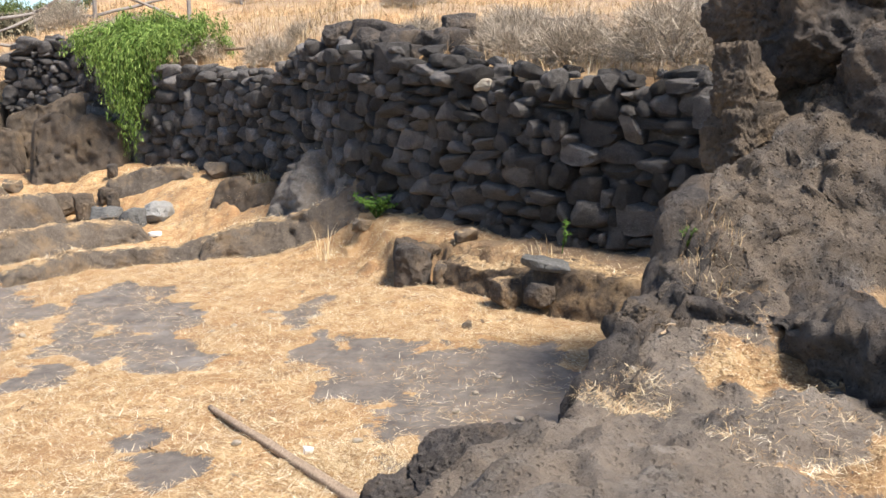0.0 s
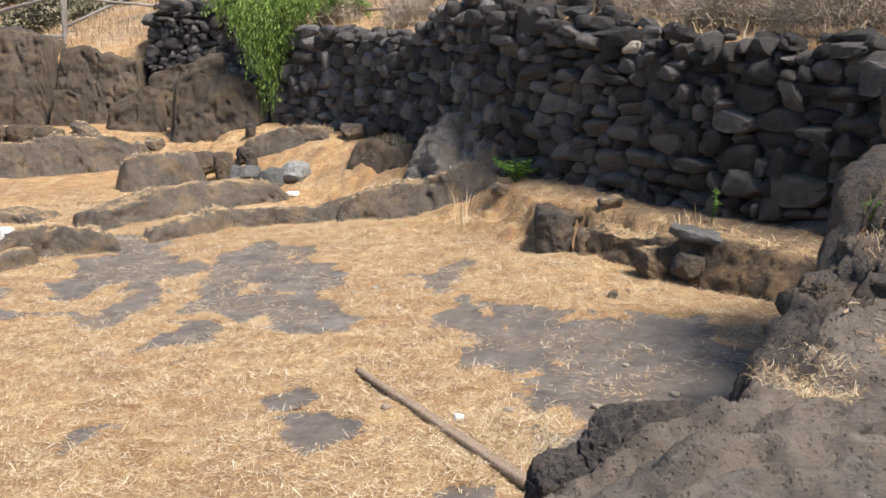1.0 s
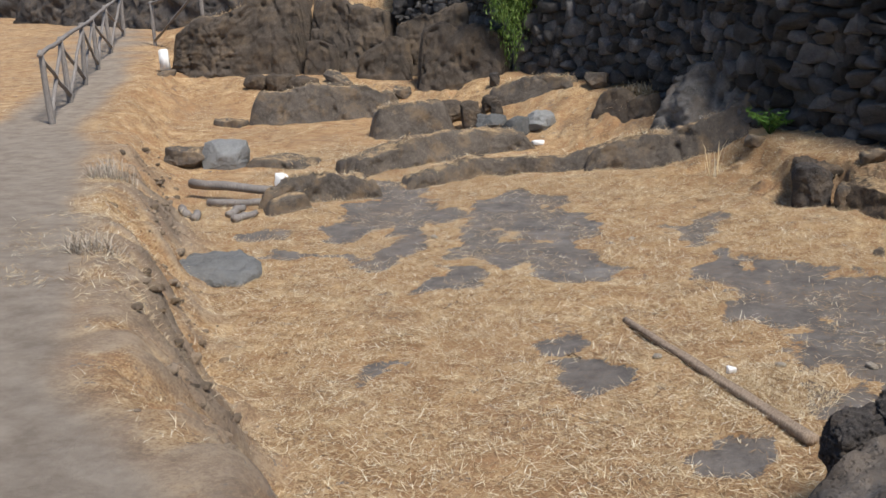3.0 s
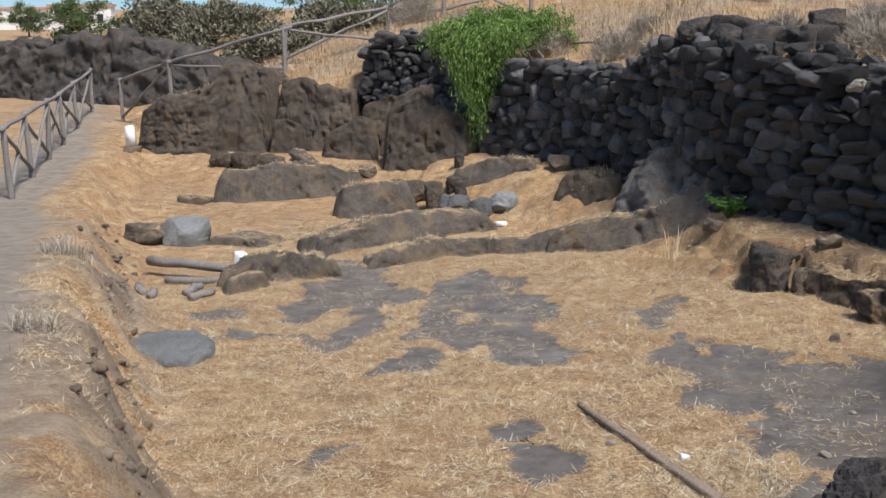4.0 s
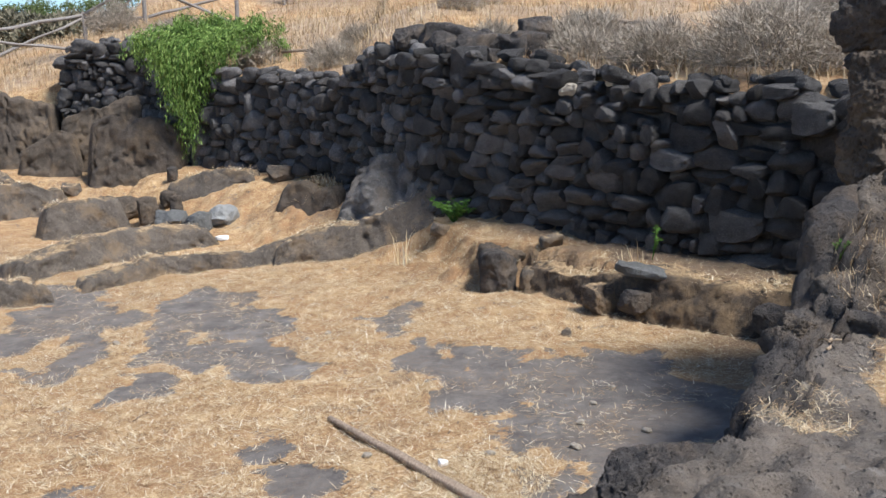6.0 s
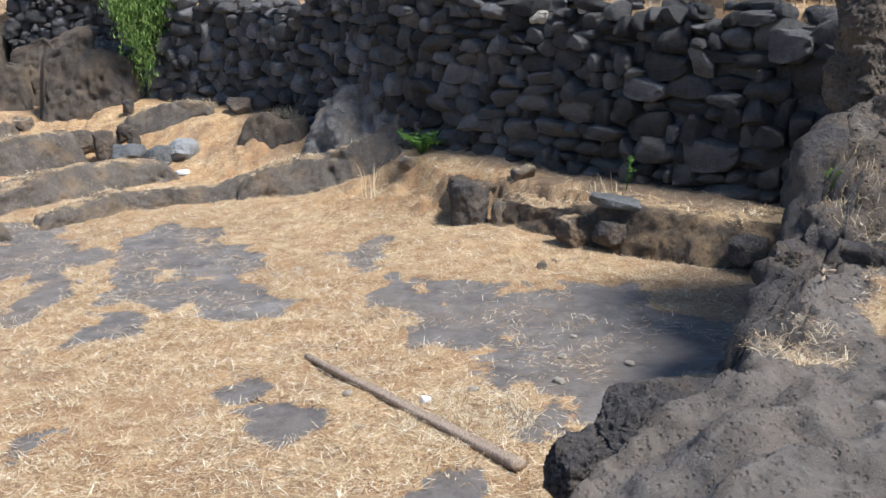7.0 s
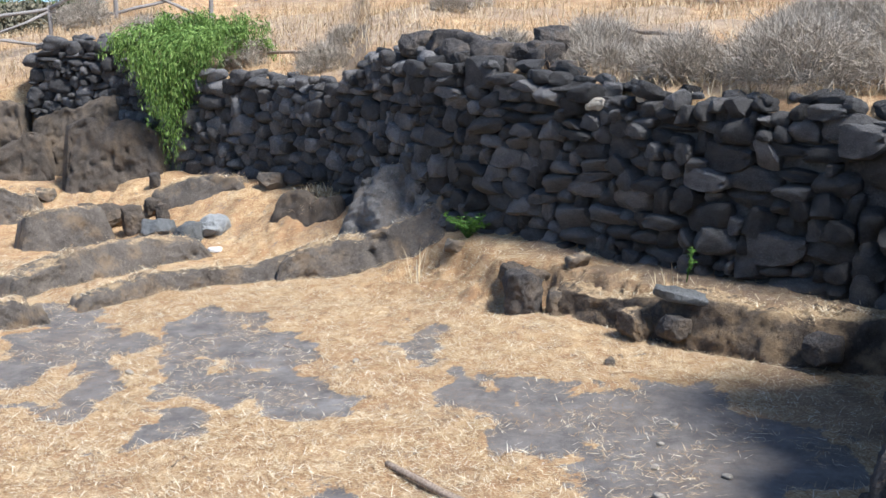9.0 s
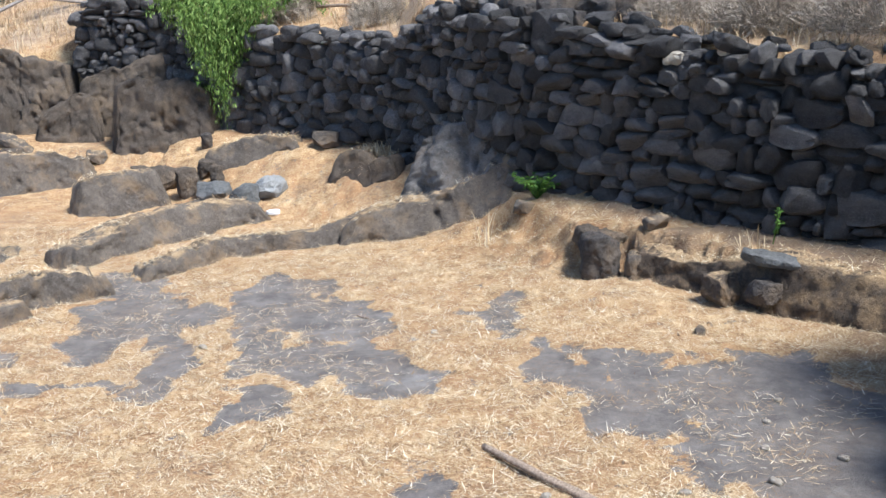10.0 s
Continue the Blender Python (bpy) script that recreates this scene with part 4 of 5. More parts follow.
def bush(name, x, y, size, n, label, seed, material, length=0.25, width=0.004, category="bush", z=None, flat=0.7):
    """A dry bush: a dome of short twigs pointing outwards, thinned by noise, over woody stems."""
    r = np.random.default_rng(seed)
    d = r.normal(size=(n, 3))
    d[:, 2] = np.abs(d[:, 2])
    d /= np.linalg.norm(d, axis=1)[:, None]
    q = d * (r.uniform(0.35, 1.0, n) ** 0.5)[:, None] * size * np.array([1, 1, flat])
    q *= (1 + 0.35 * vnoise(d[:, 0] * 2.5 + seed, d[:, 1] * 2.5 + d[:, 2] * 2, 3))[:, None]
    base = np.array([x, y, high(x, y) if z is None else z])
    out = d * 0.6 + r.normal(size=(n, 3)) * 0.7 + np.array([0, 0, 0.25])
    out /= np.linalg.norm(out, axis=1)[:, None]
    s = np.cross(out, r.normal(size=(n, 3)))
    s /= np.linalg.norm(s, axis=1)[:, None]
    ln = (length * r.uniform(0.5, 1.2, n))[:, None]
    root, w = base + q, width * r.uniform(0.6, 1.5, n)[:, None]
    v = np.stack([root - s * w, root + s * w, root + out * ln + s * w * 0.4, root + out * ln - s * w * 0.4], 1).reshape(-1, 3)
    k = 4 * np.arange(n)[:, None]
    ob = thing(name, label, category, tuple(base))
    crown = part("crown", ((v - base).tolist(), (k + np.array([[0, 1, 2, 3]])).tolist()), material, ob, smooth=False)
    bm = bmesh.new()
    for i in range(7):
        a = i * 0.9 + seed
        limb(bm, [Vector((0, 0, -0.05)), Vector((math.cos(a) * size * 0.25, math.sin(a) * size * 0.25, size * flat * 0.45)), Vector((math.cos(a) * size * 0.5, math.sin(a) * size * 0.5, size * flat * 0.8))], size * 0.025, size * 0.008)
    part("stalk", bm, M_FENCE, ob)
    return ob


def limb(bm, pts, r0, r1_, sides=7):
    """A tapered round bar through points."""
    rings = []
    for i, p in enumerate(pts):
        d = (pts[min(i + 1, len(pts) - 1)] - pts[max(i - 1, 0)]).normalized()
        u = d.orthogonal().normalized()
        w = d.cross(u)
        rad = r0 + (r1_ - r0) * i / (len(pts) - 1)
        rings.append([bm.verts.new(p + (u * math.cos(k * 2 * math.pi / sides) + w * math.sin(k * 2 * math.pi / sides)) * rad) for k in range(sides)])
    for a, b in zip(rings, rings[1:]):
        # keep neighbouring rings in step
        shift = min(range(sides), key=lambda s: (a[0].co - b[s].co).length)
        b[:] = b[shift:] + b[:shift]
        for k in range(sides):
            bm.faces.new((a[k], a[(k + 1) % sides], b[(k + 1) % sides], b[k]))
    bm.faces.new(rings[0][::-1])
    bm.faces.new(rings[-1])
    return bm


def caper():
    """The green caper bush: stems that arch out of the wall's top and hang, set with small leaves."""
    ob = thing("caper_bush", "lush bright green caper bush hanging over the dry-stone wall", "bush", (-4.7, 18.5, 2.3))
    r = random.Random(3)
    bm = bmesh.new()
    lv, lf = [], []
    for i in range(420):
        a = r.uniform(0, 2 * math.pi)
        root = Vector((r.uniform(-0.6, 0.85), r.uniform(-0.1, 0.6), r.uniform(0.0, 0.25)))
        hang = i % 5 < 3
        if hang:
            out = Vector((r.uniform(-1.1, 0.0), r.uniform(-0.95, -0.55), 0)) - Vector((root.x * 0.35, root.y * 0.7, 0))
            rise, fall = r.uniform(0.1, 0.35), r.uniform(0.35, 1.0) * (0.55 + 2.3 * math.exp(-((root.x + out.x + 0.38) / 0.42) ** 2))
        else:
            out = Vector((0.5 * math.cos(a), 0.5 * math.sin(a) - 0.2, 0)) * r.uniform(0.2, 0.9)
            rise, fall = r.uniform(0.2, 0.55), r.uniform(0.1, 0.4)
        pts = []
        for k in range(12):
            t = k / 11
            pts.append(root + out * min(1.0, t * 1.9) ** 0.8 + Vector((0, 0, rise * math.sin(min(1, t * 1.8) * math.pi * 0.6) - fall * max(0, t - 0.25) ** 1.15)))
        if i % 3 == 0:
            limb(bm, pts, 0.006, 0.002, 4)
        for k in range(1, 12):
            for j in range(6):
                c = pts[k] + Vector((r.gauss(0, 0.045), r.gauss(0, 0.045), r.gauss(0, 0.04)))
                u = ((pts[k] - pts[k - 1]).normalized() * 0.9 + Vector((r.gauss(0, 0.45), r.gauss(0, 0.45), r.gauss(0, 0.4) - 0.3))).normalized()
                w = u.cross(Vector((r.gauss(0, 1), r.gauss(0, 1), r.gauss(0, 1)))).normalized()
                s = r.uniform(0.025, 0.05)
                n = len(lv)
                lv += [tuple(c - u * s), tuple(c + w * s * 0.22), tuple(c + u * s * 1.1), tuple(c - w * s * 0.22)]
                lf.append((n, n + 1, n + 2, n + 3))
    part("stalk", bm, M_LEAF, ob)
    part("foliage", (lv, lf), M_GREEN, ob, "small bright green caper leaves", smooth=False)
    return ob


caper()
bush("dry_caper_patch", -4.35, 18.45, 0.45, 1800, "withered grey-brown patch of bush beside the green caper", 5, M_TWIG, 0.2, z=2.25)


def herb(name, x, y, n, spread, height, leaf, label, seed):
    """A small green plant: thin stems with leaves."""
    r = random.Random(seed)
    z = high(x, y)
    ob = thing(name, label, "plant", (x, y, z))
    bm = bmesh.new()
    lv, lf = [], []
    for i in range(n):
        a, q = r.uniform(0, 6.28), spread * r.uniform(0.3, 1)
        tip = Vector((math.cos(a) * q, math.sin(a) * q, height * r.uniform(0.5, 1.0)))
        pts = [Vector((0, 0, -0.02)), tip * 0.5 + Vector((0, 0, height * 0.15)), tip]
        limb(bm, pts, 0.005, 0.002, 4)
        for k in range(14):
            t = r.uniform(0.25, 1.0)
            c = tip * t + Vector((0, 0, height * 0.3 * t * (1 - t) * 2))
            u = Vector((r.gauss(0, 1), r.gauss(0, 1), r.gauss(0, 0.5))).normalized()
            w = u.cross(Vector((r.gauss(0, 1), r.gauss(0, 1), r.gauss(0, 1)))).normalized()
            s = leaf * r.uniform(0.6, 1.2)
            m = len(lv)
            lv += [tuple(c), tuple(c + u * s + w * s * 0.35), tuple(c + u * s * 2), tuple(c + u * s - w * s * 0.35)]
            lf.append((m, m + 1, m + 2, m + 3))
    part("stalk", bm, M_LEAF, ob)
    part("foliage", (lv, lf), M_LEAF, ob, smooth=False)
    return ob


herb("green_herb", -0.72, 12.75, 40, 0.32, 0.30, 0.028, "low leafy green plant at the foot of the wall", 1)
herb("thistle", 1.32, 10.6, 5, 0.07, 0.40, 0.022, "single thin green thistle stalk by the wall", 2)
herb("green_sprig", 1.5, 5.85, 6, 0.06, 0.10, 0.012, "grey-green sprig on the crag", 3)
tuft("dry_stalks", -1.35, 12.5, 14, 0.10, 0.55, "tall dry stalks beside the green plant", lean=0.35, width=0.005, seed=1)
tuft("dry_stalks", 1.1, 10.5, 20, 0.15, 0.35, "dry stalks beside the thistle", lean=0.6, seed=2)
tuft("dry_tuft", 0.85, 10.3, 60, 0.12, 0.28, "dry grass tuft beside the slab", seed=3)
tuft("straw_heap", -2.65, 15.45, 1600, 0.34, 0.24, "pale straw heap behind a lava rock", lean=1.3, seed=4)
tuft("straw_heap", -0.62, 6.15, 3500, 0.45, 0.10, "heap of loose straw beside the log", lean=1.56, seed=5, width=0.0013)
tuft("dry_tuft", 0.95, 4.75, 700, 0.25, 0.13, "dry grass tuft on the crag", seed=6, width=0.0011, lean=1.45)
tuft("dry_tuft", 0.35, 4.75, 600, 0.25, 0.11, "dry grass tuft on the crag", seed=7, width=0.0011, lean=1.45)
tuft("dry_tuft", 1.7, 4.1, 900, 0.5, 0.11, "dry grass tuft on the crag", seed=8, width=0.0011, lean=1.52)
tuft("dry_tuft", 1.62, 5.75, 200, 0.2, 0.15, "dry grass tuft on the crag", seed=9, width=0.0012, lean=1.2)
# grey bushes above the wall
rb = random.Random(77)
spots = [(2.6, 11.3, 0.75), (1.7, 12.3, 0.6), (0.9, 13.1, 0.45), (3.6, 10.9, 0.7), (-0.2, 13.9, 0.35), (-2.6, 17.4, 0.45), (-5.8, 20.3, 0.5), (-7.2, 21.2, 0.5)]
spots += [(rb.uniform(0.8, 5.0), rb.uniform(12.0, 14.6), rb.uniform(0.3, 0.65)) for _ in range(12)]
spots += [(rb.uniform(-4.5, 0.5), rb.uniform(18.0, 19.5), rb.uniform(0.3, 0.5)) for _ in range(5)]
for k, (x, y, s) in enumerate(spots):
    if DW(np.array([x]), np.array([y]))[0] > 0.5:
        bush("dry_bush", x, y, s, int(11000 * s), "grey dried-out bush above the dry-stone wall", 60 + k, M_TWIG, 0.17 * (0.6 + s), 0.0024, flat=rb.uniform(0.5, 0.85))
for k, (x, y, s) in enumerate([(-17.5, 33, 1.6), (-15, 31, 1.3), (-20, 34, 1.8), (-12.8, 29, 1.0), (-10.6, 27.5, 0.8), (-24, 40, 2.2), (-21, 33, 1.3), (-18, 31.5, 1.0), (-24, 34, 1.5), (-13.5, 33, 1.5), (-11, 31, 1.2)]):
    bush("shrub", x, y, s, 5000, "low olive-brown shrub on the hillside", 80 + k, M_SHRUB, 0.16, 0.03)


def far_tree(x, y, height, seed, label):
    """Tapered trunk, limbs and a crown of many leaf clumps."""
    r = random.Random(seed)
    ob = thing("tree", label, "tree", (x, y, high(x, y)))
    bm = bmesh.new()
    limb(bm, [Vector((0, 0, -0.2)), Vector((0.1, 0, height * 0.3)), Vector((0, 0.1, height * 0.7))], height * 0.04, height * 0.015)
    lv, lf = [], []
    for i in range(24):
        a = r.uniform(0, 6.28)
        tip = Vector((math.cos(a) * height * r.uniform(0.1, 0.75), math.sin(a) * height * r.uniform(0.1, 0.5), height * r.uniform(0.12, 1.0) ** 0.8))
        limb(bm, [Vector((0, 0, height * 0.3)), tip * 0.6 + Vector((0, 0, height * 0.1)), tip], height * 0.014, height * 0.004, 5)
        for k in range(260):
            c = tip + Vector((r.gauss(0, 1), r.gauss(0, 1), r.gauss(0, 0.6))) * height * 0.09
            u = Vector((r.gauss(0, 1), r.gauss(0, 1), r.gauss(0, 1))).normalized()
            w = u.orthogonal().normalized()
            s = height * 0.02 * r.uniform(0.6, 1.3)
            n = len(lv)
            lv += [tuple(c - u * s), tuple(c + w * s * 0.7), tuple(c + u * s), tuple(c - w * s * 0.7)]
            lf.append((n, n + 1, n + 2, n + 3))
    part("trunk", bm, M_FENCE, ob)
    part("crown", (lv, lf), M_FAR, ob, smooth=False)


for k, (x, y, h) in enumerate([(-27, 52, 2.6), (-24.5, 51, 2.2), (-21.5, 52, 2.8), (-18.5, 50, 2.6), (-15.5, 49, 3.0), (-12.5, 50, 3.4), (-9.5, 52, 3.6), (-38, 62, 3.0), (-47, 70, 3.2), (-60, 88, 3.0), (-70, 96, 3.2), (-78, 100, 3.0), (-33, 60, 2.4)]):
    far_tree(x, y, h, 300 + k, "dark green tree on the skyline")


# ---- fences, logs, marker ----
def pole(name, a, b, r0, r1_, parent, seed, material=None, bow=0.03):
    a, b = Vector(a), Vector(b)
    r = random.Random(seed)
    pts = []
    for k in range(6):
        t = k / 5
        pts.append(a.lerp(b, t) + Vector((r.uniform(-1, 1), r.uniform(-1, 1), r.uniform(-1, 1))) * bow * (0.3 + math.sin(t * math.pi)) * 0.6)
    bm = limb(bmesh.new(), pts, r0, r1_, 8)
    for v in bm.verts:
        v.co += Vector((noise.noise(v.co * 9), noise.noise(v.co * 9 + Vector((5, 0, 0))), 0)) * r0 * 0.25
    return part(name, bm, material or M_FENCE, parent)


def rail_fence(line, height, label, seed, cross=True):
    """Posts at the points of a line, a top rail and a diagonal brace in each bay."""
    fence = thing("rustic_fence", label, "fence")
    r = random.Random(seed)
    feet = [Vector((x, y, high(x, y))) for x, y in line]
    tops = [f + Vector((r.uniform(-.05, .05), r.uniform(-.05, .05), height * r.uniform(0.95, 1.05))) for f in feet]
    for i, (f, t) in enumerate(zip(feet, tops)):
        pole("post", f - Vector((0, 0, 0.2)), t + Vector((0, 0, 0.06)), 0.05, 0.042, fence, seed * 50 + i, bow=0.01)
    for i in range(len(feet) - 1):
        pole("top_rail", tops[i] + (tops[i] - tops[i + 1]) * 0.06, tops[i + 1] + (tops[i + 1] - tops[i]) * 0.06, 0.04, 0.034, fence, seed * 50 + 20 + i)
        lo, hi = feet[i] + Vector((0, 0, 0.12)), tops[i + 1] - Vector((0, 0, 0.06))
        lo2, hi2 = feet[i + 1] + Vector((0, 0, 0.12)), tops[i] - Vector((0, 0, 0.06))
        if cross or i % 2 == 0:
            pole("brace", lo, hi, 0.034, 0.028, fence, seed * 50 + 40 + i)
        if cross or i % 2:
            pole("brace", lo2, hi2, 0.034, 0.028, fence, seed * 50 + 60 + i)
    return fence


rail_fence([(-15.2, 23.0), (-13.3, 22.0), (-10.05, 21.0)], 0.98, "weathered grey pole fence above the rock face", 1, False)
rail_fence([(-10.3, 21.6), (-8.33, 23.0), (-6.82, 22.0), (-5.15, 23.0)], 0.85, "weathered grey pole fence climbing the hillside", 2)
rail_fence([(-4.6, 26.4), (-1.94, 25.6), (0.55, 23.5), (2.25, 21.5), (3.85, 18.5), (5.8, 16.6)], 0.95, "weathered grey pole fence on the hill crest", 3)
rail_fence([(-11.0, 13.0), (-12.0, 14.9), (-13.0, 16.8), (-14.1, 18.9), (-15.4, 21.4), (-17.1, 24.6)], 1.05, "grey crossed-pole fence along the dirt path", 4)


def log(name, a, b, r0, label, seed, lift=0.0, material=None):
    za, zb = high(*a) + r0 * 0.8 + lift, high(*b) + r0 * 0.8 + lift
    ob = thing(name, label, "log", (*a, za))
    start = Vector((*a, za))
    pole("trunk", Vector((0, 0, 0)), Vector((*b, zb)) - start, r0, r0 * 0.85, ob, seed, material or M_LOG, 0.03)
    return ob


def split_log(a, b, r0, r1_, label, seed):
    """A straight split log: a tapered bar with a dry crack down its upper side and sawn ends."""
    za, zb = high(*a) + r0 * 0.6, high(*b) + r1_ * 0.6
    ob = thing("long_log", label, "log", (*a, za))
    d = Vector((b[0] - a[0], b[1] - a[1], zb - za))
    u = d.cross(Vector((0, 0, 1))).normalized()
    w = u.cross(d).normalized()
    bm, rings, n = bmesh.new(), [], 14
    for i in range(41):
        t = i / 40
        c = d * t + u * 0.02 * noise.noise(Vector((t * 3, seed, 0))) + w * 0.012 * noise.noise(Vector((t * 4, seed, 5)))
        rad = r0 + (r1_ - r0) * t
        ring = []
        for k in range(n):
            ang = 2 * math.pi * k / n
            q = rad * (1 + 0.12 * noise.noise(Vector((t * 9, k * 0.8, seed))))
            if k == 4 and t < 0.75:
                q *= 0.55
            ring.append(bm.verts.new(c + u * math.cos(ang) * q + w * math.sin(ang) * q * 0.85))
        rings.append(ring)
    for p, q in zip(rings, rings[1:]):
        for k in range(n):
            bm.faces.new((p[k], p[(k + 1) % n], q[(k + 1) % n], q[k]))
    bm.faces.new(rings[0][::-1])
    bm.faces.new(rings[-1])
    part("trunk", bm, M_LOG, ob)
    return ob


split_log((-0.36, 5.35), (-1.73, 7.36), 0.05, 0.026, "long split brown log lying on the straw", 7)
boulder("white_chip", -0.87, 6.36, (0.035, 0.025, 0.03), 97, 20, "white stone chip lying beside the log", "stone", material=M_WHITE, detail=3)
boulder("white_chip", -4.02, 14.9, (0.10, 0.05, 0.04), 98, 0, "white stone chip on the straw behind the kerb", "stone", material=M_WHITE, detail=3)
log("short_log", (-7.72, 11.2), (-6.52, 11.05), 0.065, "short grey log resting by the kerb rocks", 8, 0.13, M_FENCE)
log("short_log", (-7.3, 10.85), (-6.5, 10.9), 0.055, "short grey log below another log", 9, 0.0, M_FENCE)
log("dead_branch", (-2.6, 17.9), (-3.6, 18.6), 0.03, "bare grey branch lying above the wall", 10, 0.15)
log("dead_branch", (1.9, 12.9), (1.3, 14.6), 0.03, "bare grey branch in the dry grass", 11, 0.25)


def marker():
    """The small white painted marker stone with its dark foot."""
    z = high(-12.5, 18.85)
    ob = thing("marker_stone", "small white-painted marker stone on a dark foot", "marker", (-12.5, 18.85, z))
    bm = bmesh.new()
    bmesh.ops.create_cube(bm, size=1.0)
    for v in bm.verts:
        k = 0.85 if v.co.z > 0 else 1.0
        v.co = Vector((v.co.x * 0.20 * k, v.co.y * 0.16 * k, v.co.z * 0.42 + 0.27))
    bmesh.ops.bevel(bm, geom=bm.edges[:], offset=0.02, segments=2, affect="EDGES")
    part("body", bm, M_WHITE, ob)
    part("foot", lump(9, (0.2, 0.17, 0.07), 3, 0.7, 0.08), M_ROCK, ob, "dark stone foot")
    ob.rotation_euler = (0, radians(-3), radians(20))


marker()
rp = random.Random(9)
for x, y in [(0.14, 7.1), (0.3, 7.55), (-0.55, 6.5), (0.6, 6.9), (0.05, 6.6), (-2.0, 9.9), (0.5, 7.9), (-1.4, 6.6), (-4.1, 9.9)]:
    s_ = rp.uniform(0.018, 0.04)
    boulder("pebble", x, y, (s_ * 1.3, s_, s_ * 0.6), rp.randrange(900), rp.uniform(0, 180), "small whitish pebble on the bare rock", "pebble", material=M_PALE, detail=2, group="pebbles")
for k, (x, y) in enumerate([(-0.95, 7.35), (-0.75, 7.2), (-1.95, 6.6), (0.45, 9.5), (0.1, 9.3), (-3.3, 7.6), (0.55, 5.75), (-2.6, 10.4)]):
    a_ = rp.uniform(0, 6.28)
    l_ = rp.uniform(0.12, 0.22)
    log("stick", (x, y), (x + l_ * math.cos(a_), y + l_ * math.sin(a_)), 0.007, "thin bleached stick on the ground", 30 + k)
for k, (x, y, a_) in enumerate([(-7.25, 10.25, 2.3), (-7.05, 10.05, 2.0), (-6.6, 10.15, 1.2), (-6.75, 10.3, 1.5)]):
    log("wood_chunk", (x, y), (x + 0.35 * math.cos(a_), y + 0.35 * math.sin(a_)), 0.05, "short broken piece of grey wood", 50 + k, 0.0, M_FENCE)
log("crag_twig", (1.22, 5.18), (1.30, 5.36), 0.008, "bleached twig on the crag", 60, 0.03, M_CUT)
log("crag_twig", (1.30, 5.2), (1.21, 5.33), 0.006, "bleached twig on the crag", 61, 0.04, M_CUT)
tuft("dry_tuft", -7.3, 8.9, 300, 0.25, 0.28, "brown dry tuft on the path's edge", M_TWIG, seed=12, width=0.003, lean=1.1)
tuft("dry_tuft", -5.3, 5.6, 200, 0.2, 0.2, "brown dry tuft on the path's edge", M_TWIG, seed=13, width=0.003, lean=1.2)
boulder("white_stone", -6.6, 11.5, (0.09, 0.07, 0.17), 99, 0, "small white stone beside the short logs", material=M_WHITE, detail=3)


def clods():
    """Crumbled earth along the broken edge of the path's bank."""
    r = random.Random(41)
    shapes = []
    for k in range(6):
        me = bpy.data.meshes.new("clod_shape")
        b = lump(400 + k, (0.5, 0.5, 0.5), 2, 0.6, 0.22, 1.2, 6)
        b.to_mesh(me)
        b.free()
        shapes.append(me)
    total, at = along([q for q in PATH_EDGE if 2.0 < q[1] < 12.6])
    rows = []
    for k in range(260):
        p, d = at(r.uniform(0, total))
        q = p + Vector((d.y, -d.x, 0)) * r.gauss(0.38, 0.16)
        size = 0.02 + 0.07 * r.random() ** 3
        rows.append((0, pose(q.x, q.y, high(q.x, q.y) + size * 0.1, r.uniform(-20, 20), r.uniform(-20, 20), r.uniform(0, 360)) @ Matrix.Diagonal((size * 1.4, size, size * 0.7, 1))))
    ob = joined("earth_clods", rows, shapes, None, M_CLOD, "")
    for me in shapes:
        bpy.data.meshes.remove(me)
    return tagged(ob, "crumbled brown earth clods along the path bank", "earth", kind="stuff")


clods()


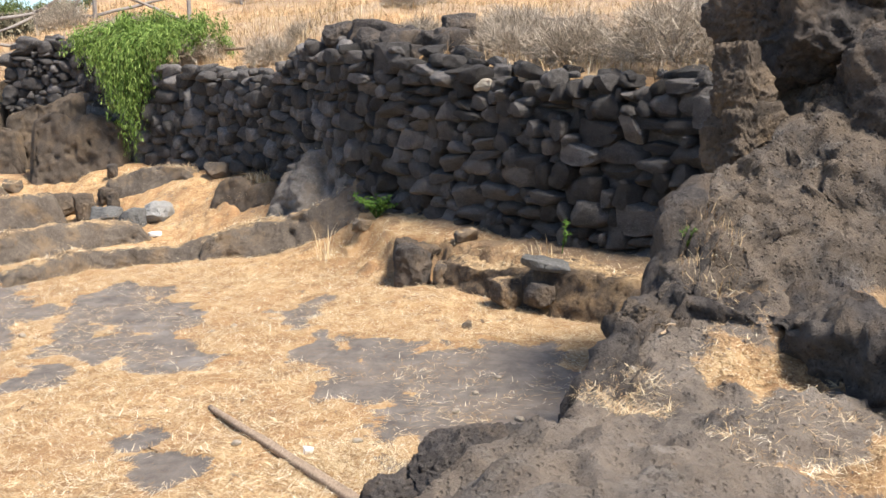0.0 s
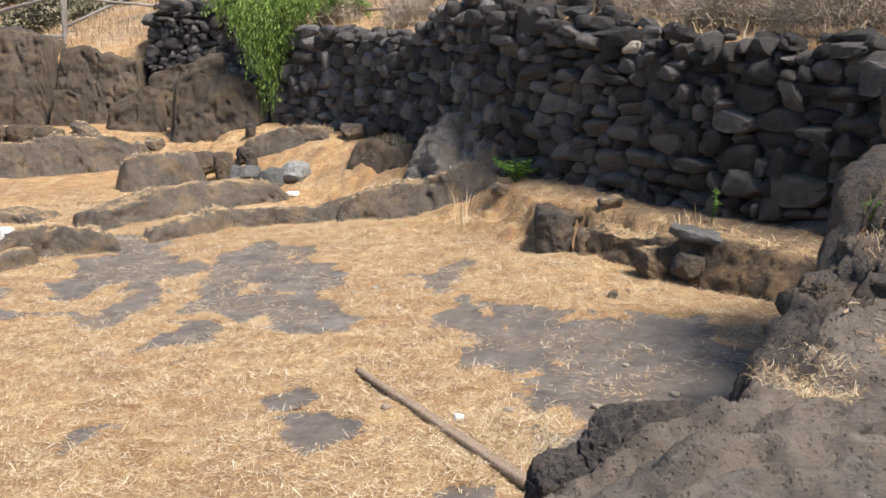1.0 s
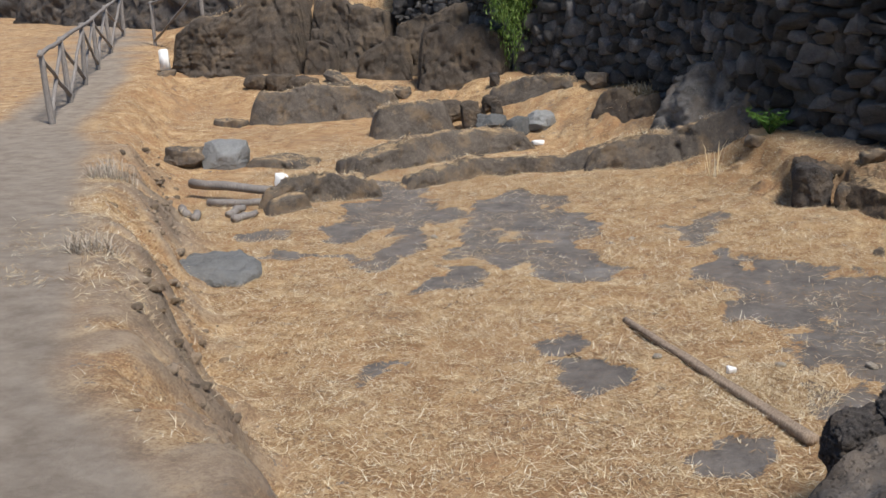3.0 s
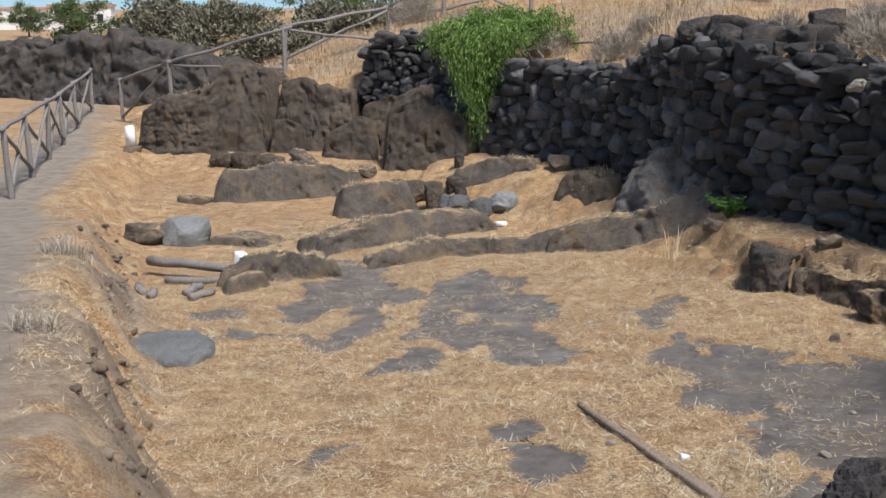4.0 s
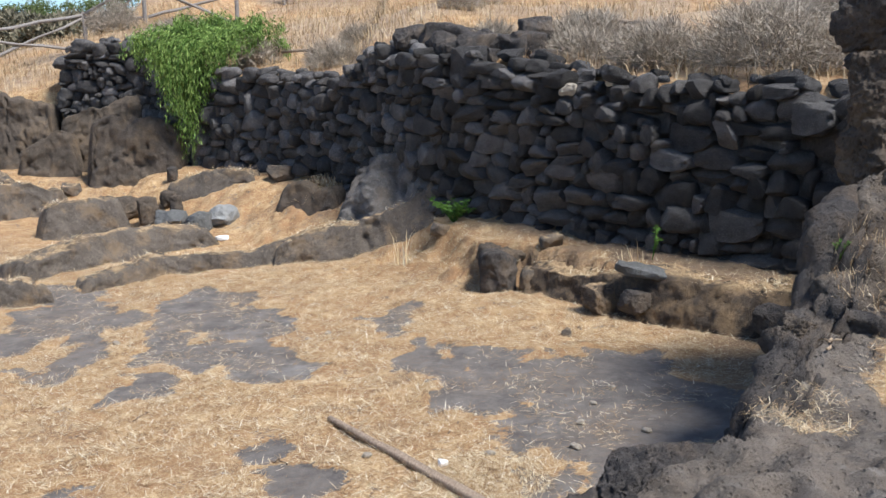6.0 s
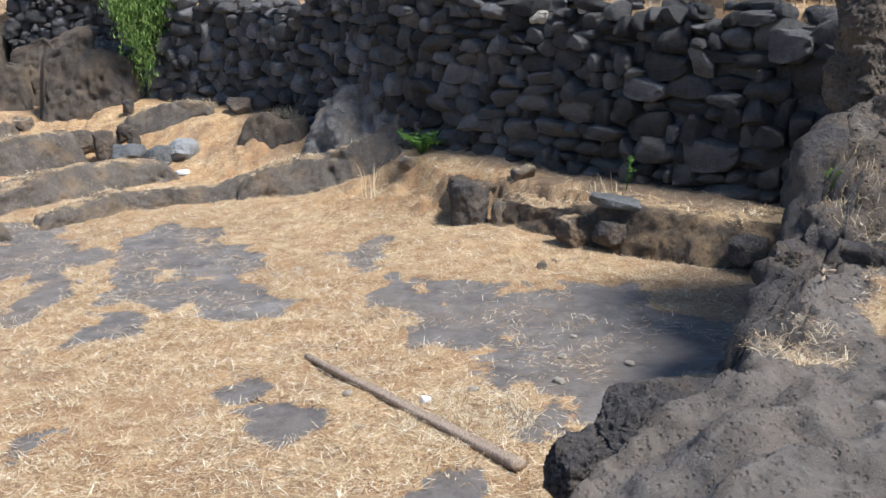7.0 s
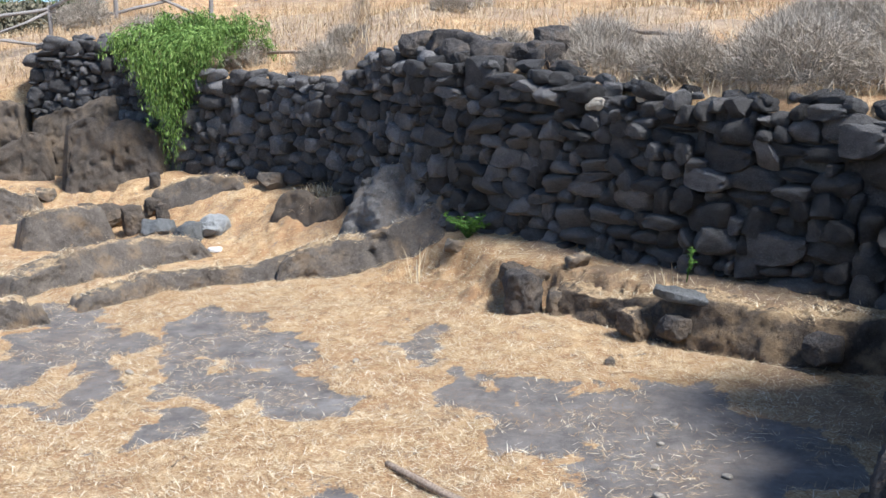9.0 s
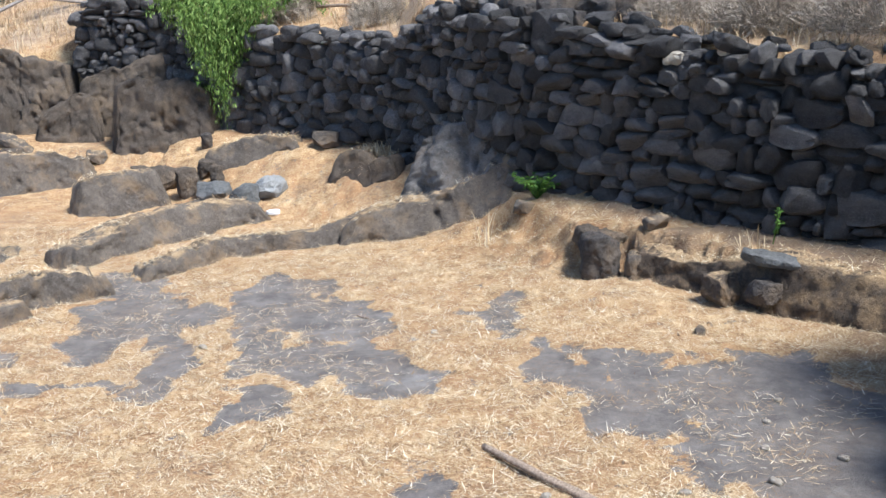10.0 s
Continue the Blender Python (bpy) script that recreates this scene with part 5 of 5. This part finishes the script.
def house(x, y, w, d, h, label, seed):
    ob = thing("house", label, "house", (x, y, high(x, y)))
    bm = bmesh.new()
    bmesh.ops.create_cube(bm, size=1.0, matrix=Matrix.Translation((0, 0, h / 2)) @ Matrix.Diagonal((w, d, h, 1)))
    part("wall", bm, M_HOUSE, ob, smooth=False)
    bm = bmesh.new()
    bmesh.ops.create_cube(bm, size=1.0, matrix=Matrix.Translation((0, 0, h + 0.15)) @ Matrix.Diagonal((w * 1.06, d * 1.06, 0.3, 1)))
    part("roof", bm, M_ROOF, ob, smooth=False)
    for k in (-0.28, 0.05, 0.32):
        bm = bmesh.new()
        bmesh.ops.create_cube(bm, size=1.0, matrix=Matrix.Translation((w * k, -d / 2, h * 0.55)) @ Matrix.Diagonal((w * 0.1, 0.2, h * 0.35, 1)))
        part("window", bm, M_PANE, ob, smooth=False)
    ob.rotation_euler = (0, 0, radians(20 + seed * 7))
    return ob


house(-78, 118, 7, 6, 3.0, "white flat-roofed house far along the coast", 1)
house(-92, 128, 9, 6, 2.6, "pale low house far along the coast", 2)

outcrop("lava_outcrop", "dark lava rock wall beyond the bend of the path", [
    dict(line=[(-14.2, 25.6), (-16.5, 26.4), (-19.5, 27.4), (-23.5, 28.5)], heights=[1.2, 1.7, 2.0, 1.9, 1.6], depth=2.5, seed=51, lean=0.35, rough=0.17, ends=0.05, base=0.2, step=0.08),
    dict(line=[(-22.5, 29.5), (-26.0, 30.5), (-32.0, 33.0)], heights=[1.9, 1.7, 1.4], depth=2.5, seed=52, lean=0.4, rough=0.17, ends=0.06, base=0.1, step=0.09)], M_CRAG)

M_SKY = bpy.data.materials.new("pale_sky")
M_SKY.use_nodes = True
for n_ in list(M_SKY.node_tree.nodes):
    M_SKY.node_tree.nodes.remove(n_)
glow = M_SKY.node_tree.nodes.new("ShaderNodeEmission")
glow.inputs["Color"].default_value = (0.36, 0.52, 0.59, 1.0)
M_SKY.node_tree.links.new(glow.outputs[0], M_SKY.node_tree.nodes.new("ShaderNodeOutputMaterial").inputs["Surface"])
ring = [(2500 * math.sin(radians(a)), 2500 * math.cos(radians(a))) for a in range(-80, 61, 5)]
tagged(part("backdrop", ([(x, y, z) for x, y in ring for z in (-60, 260)], [(2 * k, 2 * k + 2, 2 * k + 3, 2 * k + 1) for k in range(len(ring) - 1)]), M_SKY, smooth=False),
       "pale blue hazy sky low over the horizon", "sky", kind="structure")

# ---- stones of the walls ----
dry_wall(WALL_LINE, 21, "long dry-stone retaining wall of black lava stones", lambda s: 1.0 + 0.75 * max(0.0, 1 - s / 3.2), 300)
dry_wall(FAR_LINE, 22, "dry-stone wall of small black lava stones beside the caper", lambda s: 0.85, 0)
